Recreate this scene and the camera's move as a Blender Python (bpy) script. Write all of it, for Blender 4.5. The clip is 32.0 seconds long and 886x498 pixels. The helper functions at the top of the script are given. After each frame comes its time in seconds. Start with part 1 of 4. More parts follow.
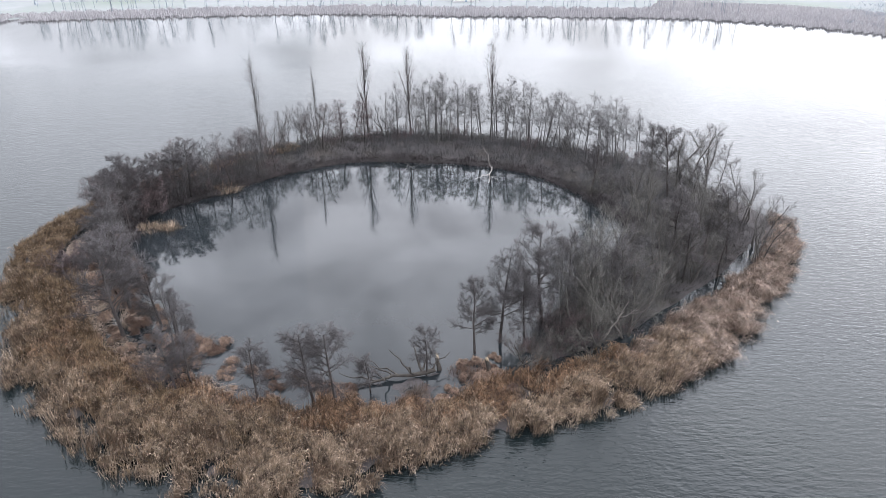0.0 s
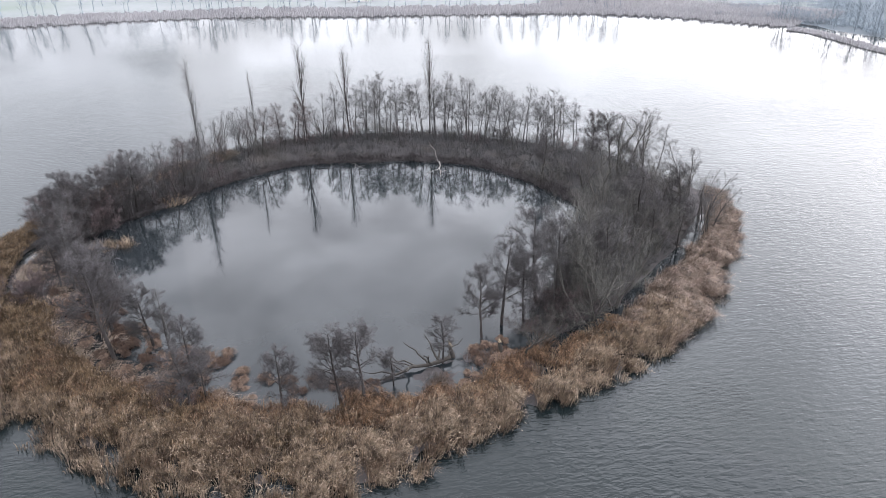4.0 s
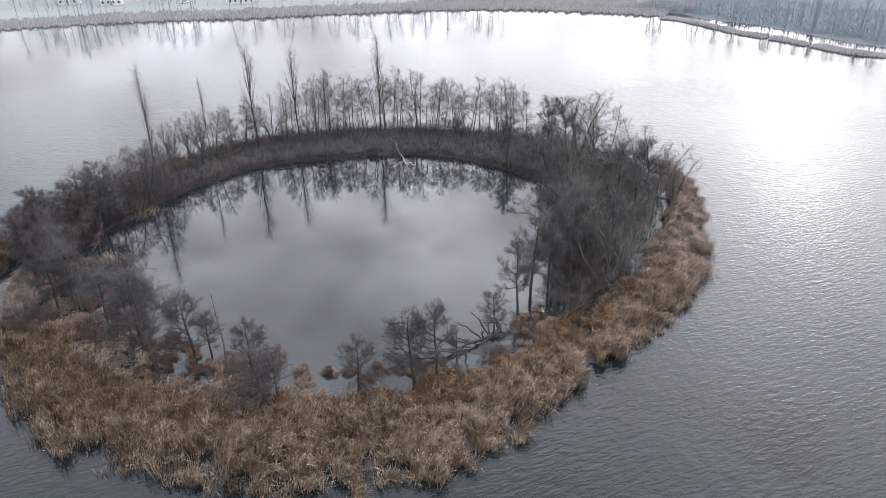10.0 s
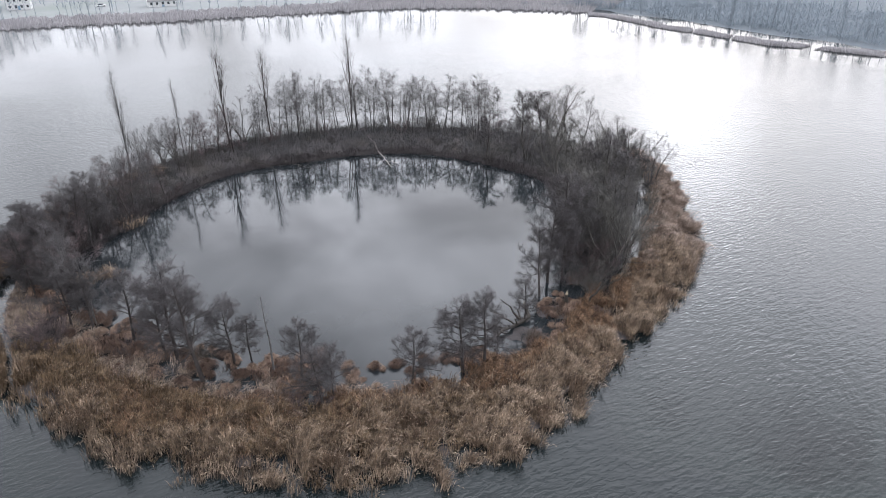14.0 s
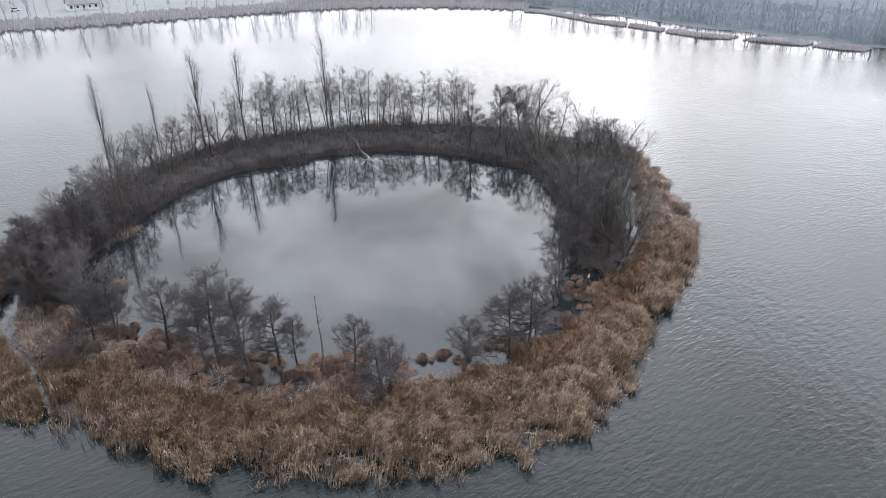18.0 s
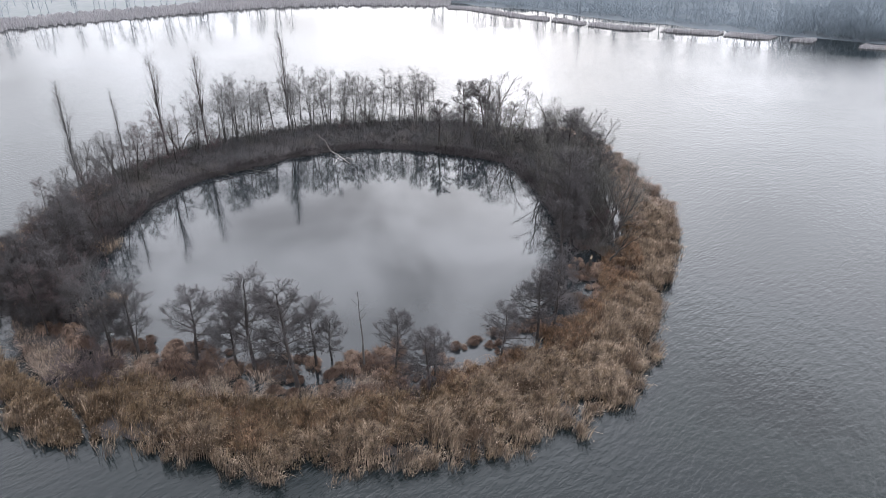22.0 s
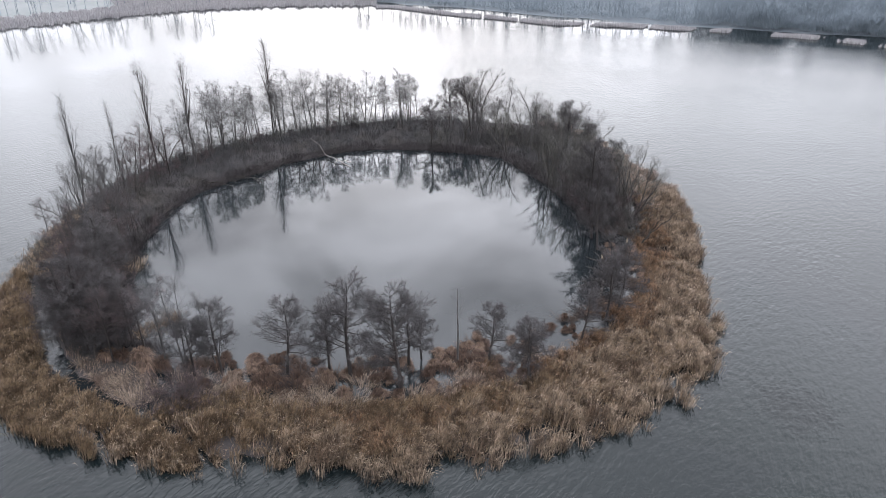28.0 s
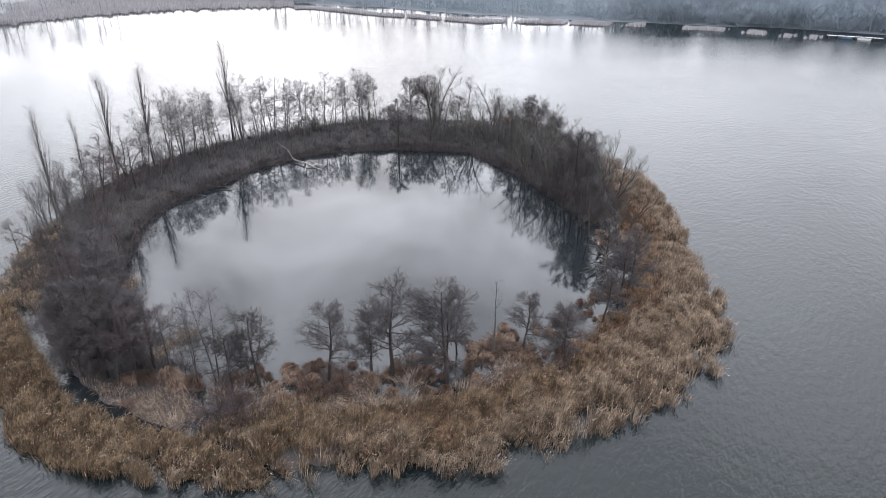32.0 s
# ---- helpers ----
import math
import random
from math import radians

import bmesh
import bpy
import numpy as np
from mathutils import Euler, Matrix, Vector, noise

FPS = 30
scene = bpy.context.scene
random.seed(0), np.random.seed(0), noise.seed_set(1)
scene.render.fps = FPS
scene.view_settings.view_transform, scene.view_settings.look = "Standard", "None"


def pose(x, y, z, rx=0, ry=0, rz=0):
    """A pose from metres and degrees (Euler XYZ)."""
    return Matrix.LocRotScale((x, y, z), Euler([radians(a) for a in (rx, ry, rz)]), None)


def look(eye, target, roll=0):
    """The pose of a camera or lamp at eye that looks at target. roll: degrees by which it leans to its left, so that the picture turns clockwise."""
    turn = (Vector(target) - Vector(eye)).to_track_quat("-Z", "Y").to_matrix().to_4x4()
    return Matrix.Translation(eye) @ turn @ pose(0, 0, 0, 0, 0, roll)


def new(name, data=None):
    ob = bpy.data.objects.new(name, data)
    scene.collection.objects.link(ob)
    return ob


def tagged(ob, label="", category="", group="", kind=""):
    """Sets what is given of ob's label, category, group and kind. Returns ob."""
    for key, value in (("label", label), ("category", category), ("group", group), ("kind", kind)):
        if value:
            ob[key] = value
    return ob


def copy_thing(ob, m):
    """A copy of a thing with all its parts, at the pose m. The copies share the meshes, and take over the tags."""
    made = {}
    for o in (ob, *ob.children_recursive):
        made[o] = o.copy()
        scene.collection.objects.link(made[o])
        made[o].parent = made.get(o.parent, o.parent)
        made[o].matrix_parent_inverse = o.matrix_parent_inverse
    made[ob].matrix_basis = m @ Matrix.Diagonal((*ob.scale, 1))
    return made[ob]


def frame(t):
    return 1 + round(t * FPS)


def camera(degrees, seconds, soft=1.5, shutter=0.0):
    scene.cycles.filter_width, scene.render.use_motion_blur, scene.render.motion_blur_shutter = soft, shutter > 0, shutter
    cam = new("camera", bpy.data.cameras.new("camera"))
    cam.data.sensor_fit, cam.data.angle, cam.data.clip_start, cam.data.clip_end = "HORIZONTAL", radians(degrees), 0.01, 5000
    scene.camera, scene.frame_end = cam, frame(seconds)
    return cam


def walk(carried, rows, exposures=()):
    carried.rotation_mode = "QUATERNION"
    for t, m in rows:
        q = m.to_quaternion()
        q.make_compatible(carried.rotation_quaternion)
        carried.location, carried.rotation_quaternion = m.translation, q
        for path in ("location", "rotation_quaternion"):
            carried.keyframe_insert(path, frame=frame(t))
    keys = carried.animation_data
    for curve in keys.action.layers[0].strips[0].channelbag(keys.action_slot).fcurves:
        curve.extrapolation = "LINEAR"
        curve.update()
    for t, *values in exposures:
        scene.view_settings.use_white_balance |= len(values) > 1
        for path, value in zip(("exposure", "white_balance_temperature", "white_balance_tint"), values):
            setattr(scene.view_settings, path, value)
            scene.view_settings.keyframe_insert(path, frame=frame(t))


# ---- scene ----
cam = camera(67.0, 32.0, soft=0.6)
METRES, EYE, TILT, LEAN, TURN = 100.0, 43.0, 0.0, 0.0, 0.0
ROWS = [
    (0.0, 0.0, 0.0, 0.0, -0.37, -26.79, 0.74),
    (0.5, -0.0149, -0.0017, 0.0003, -0.88, -26.79, 0.76),
    (1.0, -0.0304, -0.0036, 0.0007, -2.31, -26.82, 0.73),
    (1.5, -0.0461, -0.0053, 0.001, -3.43, -26.82, 0.74),
    (2.0, -0.0618, -0.0065, 0.0012, -4.19, -26.84, 0.75),
    (2.5, -0.0773, -0.0079, 0.0011, -4.84, -26.84, 0.77),
    (3.0, -0.0923, -0.0089, 0.0013, -6.38, -26.85, 0.77),
    (3.5, -0.1078, -0.01, 0.0015, -9.08, -26.89, 0.7),
    (5.5, -0.1695, -0.0087, -0.0012, -12.96, -26.88, 0.78),
    (6.0, -0.1851, -0.0078, -0.0014, -14.15, -26.91, 0.73),
    (6.5, -0.2007, -0.0065, -0.0018, -14.95, -26.91, 0.72),
    (7.0, -0.2163, -0.005, -0.0022, -15.62, -26.92, 0.72),
    (7.5, -0.2318, -0.0031, -0.0025, -16.29, -26.92, 0.71),
    (8.0, -0.2472, -0.0009, -0.0028, -16.97, -26.91, 0.7),
    (8.5, -0.2626, 0.0014, -0.0031, -17.66, -26.92, 0.71),
    (9.0, -0.2777, 0.004, -0.0032, -18.48, -26.93, 0.71),
    (9.5, -0.2922, 0.0067, -0.0032, -20.2, -26.95, 0.7),
    (10.0, -0.3076, 0.0099, -0.0029, -22.91, -27.01, 0.6),
    (10.5, -0.3236, 0.0135, -0.0026, -23.9, -27.01, 0.57),
    (11.0, -0.3382, 0.0171, -0.0024, -23.97, -27.01, 0.61),
    (11.5, -0.3533, 0.0211, -0.0019, -25.08, -27.03, 0.56),
    (12.0, -0.3686, 0.0256, -0.0017, -25.5, -27.02, 0.55),
    (12.5, -0.3829, 0.03, -0.0016, -27.0, -27.04, 0.53),
    (13.0, -0.3978, 0.035, -0.001, -29.24, -27.09, 0.43),
    (13.5, -0.4127, 0.0402, -0.0008, -30.29, -27.1, 0.4),
    (14.0, -0.4276, 0.0461, -0.0006, -30.49, -27.1, 0.39),
    (14.5, -0.4414, 0.0514, -0.0004, -31.29, -27.1, 0.42),
    (16.5, -0.4969, 0.079, -0.001, -34.98, -27.18, 0.37),
    (17.0, -0.5113, 0.0858, -0.0009, -35.55, -27.18, 0.31),
    (17.5, -0.5246, 0.0928, -0.001, -36.58, -27.19, 0.33),
    (18.0, -0.5383, 0.1003, -0.0011, -37.69, -27.2, 0.31),
    (18.5, -0.5516, 0.1079, -0.0012, -38.74, -27.22, 0.31),
    (19.0, -0.5649, 0.1156, -0.0013, -39.72, -27.25, 0.29),
    (19.5, -0.5781, 0.1236, -0.0014, -40.7, -27.27, 0.27),
    (20.0, -0.5914, 0.132, -0.0014, -41.68, -27.28, 0.22),
    (20.5, -0.6043, 0.1405, -0.0011, -42.74, -27.32, 0.2),
    (21.0, -0.6172, 0.1493, -0.0005, -43.85, -27.35, 0.16),
    (21.5, -0.6301, 0.1582, -0.0001, -44.94, -27.37, 0.13),
    (22.0, -0.6426, 0.1674, 0.0004, -46.04, -27.4, 0.1),
    (22.5, -0.655, 0.1769, 0.0009, -47.54, -27.41, 0.04),
    (23.0, -0.6673, 0.1868, 0.0016, -49.01, -27.43, -0.0),
    (23.5, -0.6797, 0.1976, 0.002, -49.22, -27.44, -0.03),
    (24.0, -0.6906, 0.208, 0.0023, -49.34, -27.45, 0.01),
    (24.5, -0.7018, 0.2188, 0.0029, -51.51, -27.48, -0.07),
    (25.0, -0.7134, 0.2306, 0.0038, -53.12, -27.53, -0.17),
    (25.5, -0.7243, 0.2418, 0.0039, -53.05, -27.51, -0.16),
    (26.0, -0.7344, 0.2537, 0.0041, -53.0, -27.53, -0.09),
    (26.5, -0.7441, 0.265, 0.004, -52.93, -27.51, -0.1),
    (28.5, -0.784, 0.3141, 0.0054, -56.64, -27.56, -0.05),
    (29.0, -0.7939, 0.327, 0.0057, -57.79, -27.57, -0.1),
    (29.5, -0.8035, 0.3402, 0.0056, -57.86, -27.56, -0.11),
    (30.0, -0.8122, 0.3521, 0.0055, -59.3, -27.54, -0.11),
    (30.5, -0.8219, 0.3654, 0.0065, -62.55, -27.57, -0.28),
    (31.0, -0.8313, 0.3792, 0.0066, -63.75, -27.59, -0.34),
    (31.5, -0.8399, 0.3933, 0.0061, -63.86, -27.59, -0.34),
    (32.0, -0.8479, 0.407, 0.0059, -63.88, -27.57, -0.31),
]
walk(cam, [(t, pose(0, 0, EYE, TILT, LEAN, TURN) @ pose(METRES * x, METRES * y, METRES * z, 90 + pitch, roll, yaw)) for t, x, y, z, yaw, pitch, roll in ROWS], [(0.0, 0.48, 6500, 12.5), (6.0, 0.32, 6500, 12.5), (13.0, 0.09, 6500, 12.5), (26.0, 0.06, 6500, 12.5), (32.0, 0.16, 6500, 12.5)])

# ---- light ----
SUN_AZ, SUN_EL = 51.0, 16.0        # degrees to the right of +y, degrees above the horizon
SUN_DIR = Vector((math.sin(radians(SUN_AZ)) * math.cos(radians(SUN_EL)),
                  math.cos(radians(SUN_AZ)) * math.cos(radians(SUN_EL)), math.sin(radians(SUN_EL))))

world = bpy.data.worlds.new("overcast_sky")
scene.world = world
world.use_nodes = True


class Nodes:
    """Short hand for building node trees."""

    def __init__(self, tree):
        self.t = tree
        self.t.nodes.clear()

    def add(self, kind, **props):
        n = self.t.nodes.new(kind)
        for k, v in props.items():
            if k == "ins":
                for key, val in v.items():
                    if hasattr(val, "is_output"):
                        self.t.links.new(val, n.inputs[key])
                    else:
                        n.inputs[key].default_value = val
            else:
                setattr(n, k, v)
        return n

    def math(self, op, a, b=0.0, clamp=False):
        return self.add("ShaderNodeMath", operation=op, use_clamp=clamp, ins={0: a, 1: b}).outputs[0]

    def mix(self, f, a, b, blend="MIX"):
        n = self.add("ShaderNodeMix", data_type="RGBA", blend_type=blend)
        for i, v in ((0, f), (6, a), (7, b)):
            if hasattr(v, "is_output"):
                self.t.links.new(v, n.inputs[i])
            else:
                n.inputs[i].default_value = (*v, 1.0) if i > 0 and len(v) == 3 else v
        return n.outputs[2]

    def ramp(self, f, lo, hi):
        return self.add("ShaderNodeMapRange", ins={0: f, 1: lo, 2: hi}).outputs[0]

    def noise(self, vec, scale, detail=3.0, rough=0.55, dist=0.0):
        return self.add("ShaderNodeTexNoise", ins={"Vector": vec, "Scale": scale, "Detail": detail, "Roughness": rough, "Distortion": dist}).outputs["Fac"]


def sky():
    n = Nodes(world.node_tree)
    co = n.add("ShaderNodeTexCoord").outputs["Generated"]
    nishita = n.add("ShaderNodeTexSky", sky_type="NISHITA", sun_disc=False, sun_elevation=radians(SUN_EL),
                    sun_rotation=radians(SUN_AZ), air_density=1.0, dust_density=3.0).outputs[0]
    # the cloud sheet, seen in perspective from below
    sep = n.add("ShaderNodeSeparateXYZ", ins={0: co})
    up = n.math("ADD", n.math("MAXIMUM", sep.outputs[2], 0.0), 0.22)
    flat = n.add("ShaderNodeCombineXYZ", ins={0: n.math("DIVIDE", sep.outputs[0], up), 1: n.math("DIVIDE", sep.outputs[1], up), 2: 0.0}).outputs[0]
    puffs = n.ramp(n.noise(flat, 2.9, 6.0, 0.55, 0.4), 0.32, 0.70)
    dot = n.add("ShaderNodeVectorMath", operation="DOT_PRODUCT", ins={0: co, 1: SUN_DIR}).outputs["Value"]
    dot0, dot = dot, n.math("MAXIMUM", dot, 0.0)
    half = n.math("MULTIPLY", n.math("ADD", dot0, 1.0), 0.5)
    glow = n.math("ADD", n.math("MULTIPLY", n.math("POWER", half, 6.0), GLOW_WIDE), n.math("ADD", n.math("MULTIPLY", n.math("POWER", dot, 10.0), GLOW_NEAR), n.math("MULTIPLY", n.math("POWER", dot, 600.0), GLOW_DISC)))
    level = n.math("MULTIPLY", n.math("ADD", glow, CLOUD_BASE), n.math("ADD", n.math("MULTIPLY", puffs, 0.95), 0.6))
    # an overcast sky is brighter above than at the horizon
    level = n.math("MULTIPLY", level, n.math("ADD", n.math("MULTIPLY", n.math("MINIMUM", n.math("MAXIMUM", sep.outputs[2], 0.0), 0.45), 2.05), 0.6))
    cloud = n.mix(1.0, (0.91, 0.955, 1.04), n.add("ShaderNodeCombineColor", ins={0: level, 1: level, 2: level}).outputs[0], "MULTIPLY")
    clear = n.mix(1.0, nishita, (SKY_PART, SKY_PART, SKY_PART), "MULTIPLY")
    total = n.mix(1.0, cloud, clear, "ADD")
    bg = n.add("ShaderNodeBackground", ins={0: total, 1: 1.0})
    out = n.add("ShaderNodeOutputWorld")
    n.t.links.new(bg.outputs[0], out.inputs[0])


GLOW_WIDE, GLOW_NEAR, GLOW_DISC, CLOUD_BASE, SKY_PART = 1.2, 0.28, 5.0, 1.24, 0.008
sky()
sun = new("sun", bpy.data.lights.new("sun", "SUN"))
sun.data.energy, sun.data.angle, sun.data.color = 0.5, radians(120.0), (1.0, 0.96, 0.93)
sun.matrix_world = look((0, 0, 200), Vector((0, 0, 200)) - SUN_DIR)


# ---- materials ----
def surface(name, a, b, scale, rough=0.85, bump=0.0, rand=0.0, island=0.0, fine=8.0, spec=0.3, stretch=(1, 1, 1), third=None, soft=0.16):
    """Two colours mixed by noise at two sizes, varied per object or per piece."""
    m = bpy.data.materials.new(name)
    m.use_nodes = True
    n = Nodes(m.node_tree)
    co = n.add("ShaderNodeTexCoord").outputs["Object"]
    co = n.add("ShaderNodeMapping", ins={0: co, 3: stretch}).outputs[0]
    big, small = n.noise(co, scale, 4.0), n.noise(co, scale * fine, 3.0)
    f = n.ramp(n.math("ADD", n.math("MULTIPLY", big, 0.6), n.math("MULTIPLY", small, 0.4)), 0.5 - soft, 0.5 + soft)
    col = n.mix(f, a, b)
    if third:
        col = n.mix(n.ramp(n.noise(co, scale * 0.31, 3.0), 0.52, 0.68), col, third)
    val = None
    if rand:
        val = n.math("ADD", n.math("MULTIPLY", n.add("ShaderNodeObjectInfo").outputs["Random"], rand), 1.0 - rand / 2)
    if island:
        r = n.math("ADD", n.math("MULTIPLY", n.add("ShaderNodeNewGeometry").outputs["Random Per Island"], island), 1.0 - island / 2)
        val = n.math("MULTIPLY", val, r) if val else r
    if val:
        col = n.mix(1.0, col, n.add("ShaderNodeCombineColor", ins={0: val, 1: val, 2: val}).outputs[0], "MULTIPLY")
    p = n.add("ShaderNodeBsdfPrincipled", ins={"Base Color": col, "Roughness": rough, "Specular IOR Level": spec})
    if bump:
        bn = n.add("ShaderNodeBump", ins={"Strength": 0.6, "Distance": bump, "Height": small})
        n.t.links.new(bn.outputs[0], p.inputs["Normal"])
    out = n.add("ShaderNodeOutputMaterial")
    n.t.links.new(p.outputs[0], out.inputs[0])
    return m


def water(name, body, waves, rough_lo, rough_hi, patch, lee=False, film=1.0):
    """waves: (size in metres, stretch along the crest, turn in degrees, height) for each train of ripples."""
    m = bpy.data.materials.new(name)
    m.use_nodes = True
    n = Nodes(m.node_tree)
    co = n.add("ShaderNodeTexCoord").outputs["Object"]
    total = None
    calm = n.ramp(n.noise(co, 1.0 / patch, 3.0, 0.6), 0.35, 0.7)
    for size, along, turn, high in waves:
        v = n.add("ShaderNodeMapping", ins={0: co, 2: (0, 0, radians(turn)), 3: (1.0 / (size * along), 1.0 / size, 1.0)}).outputs[0]
        w = n.math("MULTIPLY", n.noise(v, 1.0, 2.0, 0.5, 0.4), high)
        total = n.math("ADD", total, w) if total else w
    total = n.math("MULTIPLY", total, n.math("ADD", n.math("MULTIPLY", calm, 0.5), 0.6))
    if lee:
        # the water lies calm under the far and the eastern shore
        at = n.add("ShaderNodeSeparateXYZ", ins={0: co})
        wob = n.math("MULTIPLY", n.noise(co, 0.02, 2.0), 40.0)
        east = n.math("ADD", n.math("ADD", at.outputs[0], n.math("MULTIPLY", at.outputs[1], 0.3)), n.math("MULTIPLY", n.noise(co, 0.03, 2.0), 8.0))
        far = n.math("MAXIMUM", n.ramp(n.math("ADD", at.outputs[1], wob), 165.0, 245.0), n.ramp(east, 203.0, 208.0))
        total = n.math("MULTIPLY", total, n.math("SUBTRACT", 1.0, n.math("MULTIPLY", far, 0.9)))
    bn = n.add("ShaderNodeBump", ins={"Strength": 1.0, "Distance": 1.0, "Height": total})
    rough = n.math("ADD", n.math("MULTIPLY", calm, rough_hi - rough_lo), rough_lo)
    tint = n.mix(n.ramp(n.noise(co, 2.2 / patch, 6.0, 0.6, 0.8), 0.40, 0.68), body, tuple(c * film for c in body))
    p = n.add("ShaderNodeBsdfPrincipled", ins={"Base Color": tint, "Roughness": rough, "IOR": 1.333, "Specular IOR Level": 0.5, "Normal": bn.outputs[0]})
    out = n.add("ShaderNodeOutputMaterial")
    n.t.links.new(p.outputs[0], out.inputs[0])
    return m


M_GROUND = surface("leaf_litter_mud", (0.04, 0.036, 0.037), (0.085, 0.075, 0.074), 0.5, 0.95, 0.06, fine=9.0, third=(0.085, 0.072, 0.066))
M_LAKE = water("rippled_lake_water", (0.006, 0.010, 0.011), [(0.5, 2.6, 12, 0.085), (0.24, 2.0, -18, 0.034), (1.7, 1.8, 25, 0.035)], 0.03, 0.07, 30.0, lee=True)
M_POND = water("still_pond_water", (0.014, 0.017, 0.019), [(3.0, 1.2, 30, 0.006), (0.6, 1.4, 10, 0.001)], 0.015, 0.05, 9.0, film=1.18)
M_BARK = surface("grey_brown_bark", (0.028, 0.024, 0.023), (0.068, 0.058, 0.054), 3.0, 0.9, 0.01, rand=0.5, fine=6.0, stretch=(1, 1, 0.25))
# grey bark, lightened further so the colour carries the far bank's haze
M_BARK_GREY_HAZED = surface("haze_lifted_grey_bark", (0.058, 0.056, 0.055), (0.125, 0.119, 0.115), 3.0, 0.9, 0.01, rand=0.4, fine=6.0, stretch=(1, 1, 0.25))
M_BARK_PALE = surface("pale_birch_bark", (0.30, 0.28, 0.26), (0.14, 0.12, 0.11), 2.0, 0.85, 0.006, fine=5.0, stretch=(1, 1, 0.4))
M_DEAD = surface("weathered_dead_wood", (0.075, 0.066, 0.058), (0.03, 0.026, 0.023), 2.0, 0.9, 0.01, fine=7.0)
M_TWIG = surface("bare_winter_twigs", (0.047, 0.043, 0.044), (0.098, 0.091, 0.092), 0.8, 0.85, rand=0.5, island=0.6)
M_TWIG_RED = surface("purple_brown_twigs", (0.068, 0.050, 0.051), (0.118, 0.086, 0.086), 0.8, 0.85, rand=0.5, island=0.6)
M_TWIG_GREEN = surface("olive_grey_twigs", (0.068, 0.066, 0.058), (0.124, 0.12, 0.106), 0.8, 0.85, rand=0.5, island=0.6)
M_CATKIN = surface("dark_catkins", (0.045, 0.037, 0.038), (0.085, 0.067, 0.066), 2.0, 0.9, rand=0.3, island=0.5)
M_WILLOW = surface("pale_grey_willow_bark", (0.055, 0.05, 0.046), (0.12, 0.112, 0.10), 3.0, 0.9, 0.01, rand=0.4, fine=6.0, stretch=(1, 1, 0.25))
M_ROOT = surface("dark_wet_roots", (0.035, 0.03, 0.031), (0.075, 0.064, 0.064), 0.4, 0.9, island=0.8, fine=6.0)
M_REED = surface("dry_pale_reed", (0.066, 0.046, 0.033), (0.385, 0.29, 0.21), 1.0, 0.8, island=0.9, fine=3.0, third=(0.13, 0.088, 0.06), soft=0.1)
M_REED_EAST = surface("soft_pinkish_reed", (0.09, 0.066, 0.053), (0.36, 0.272, 0.22), 1.0, 0.8, island=0.9, fine=3.0, third=(0.19, 0.135, 0.105), soft=0.1)
M_REED_RUST = surface("rusty_standing_reed", (0.055, 0.031, 0.019), (0.23, 0.14, 0.083), 1.0, 0.8, island=0.9, fine=3.0, third=(0.20, 0.135, 0.085), soft=0.1)
M_REED_GOLD = surface("standing_golden_reed", (0.068, 0.046, 0.029), (0.275, 0.193, 0.122), 1.0, 0.8, island=0.9, fine=3.0, third=(0.10, 0.065, 0.038), soft=0.1)
M_REED_FLAT = surface("grey_flattened_reed", (0.09, 0.066, 0.052), (0.33, 0.255, 0.20), 0.8, 0.8, island=1.2, fine=5.0, third=(0.09, 0.06, 0.046))
M_PLUME = surface("pale_reed_plumes", (0.27, 0.205, 0.15), (0.48, 0.378, 0.286), 0.8, 0.85, island=0.7, fine=4.0, third=(0.30, 0.205, 0.135))
M_SEDGE = surface("rusty_dead_sedge", (0.055, 0.034, 0.026), (0.115, 0.072, 0.051), 0.4, 0.85, island=1.0, fine=5.0, third=(0.058, 0.05, 0.042))
M_TUSSOCK = surface("pale_brown_sedge", (0.095, 0.062, 0.046), (0.25, 0.172, 0.128), 1.2, 0.85, island=0.8, fine=4.0, soft=0.12)
M_GRASS = surface("brown_bank_grass", (0.045, 0.043, 0.042), (0.083, 0.079, 0.076), 0.3, 0.9, island=0.8, fine=5.0, third=(0.066, 0.062, 0.046))
M_BRUSH = surface("thin_grey_brush", (0.042, 0.043, 0.045), (0.082, 0.082, 0.084), 0.25, 0.9, island=0.8, fine=6.0, third=(0.06, 0.056, 0.05))
# far meadow greyed and paled, haze over the land mixed into its colour
M_HAZE_MEADOW = surface("hazed_meadow_and_wood_floor", (0.19, 0.205, 0.205), (0.25, 0.258, 0.255), 0.03, 0.95, fine=12.0, third=(0.18, 0.205, 0.18))
# aerial haze painted into far twigs and bark: pale, bluish, little variation
M_HAZE_TWIG = surface("haze_blue_far_twigs", (0.195, 0.23, 0.262), (0.25, 0.287, 0.32), 0.3, 0.9, rand=0.15, island=0.08)
M_HAZE_BARK = surface("haze_blue_far_bark", (0.18, 0.21, 0.235), (0.225, 0.257, 0.284), 0.6, 0.9, rand=0.2)
# ground under the far trees, with a bluish haze tint painted in
M_HAZE_FLOOR = surface("hazed_far_wood_floor", (0.105, 0.124, 0.14), (0.14, 0.158, 0.172), 0.05, 0.95, fine=12.0)
M_WALL = surface("white_render", (0.56, 0.56, 0.55), (0.64, 0.64, 0.63), 0.6, 0.8, fine=6.0)
M_ROOF = surface("grey_brown_roof_tiles", (0.19, 0.185, 0.185), (0.25, 0.245, 0.245), 0.8, 0.8, fine=8.0)
M_PANE = surface("dark_window_glass", (0.03, 0.035, 0.04), (0.05, 0.055, 0.06), 0.5, 0.08, spec=0.5)
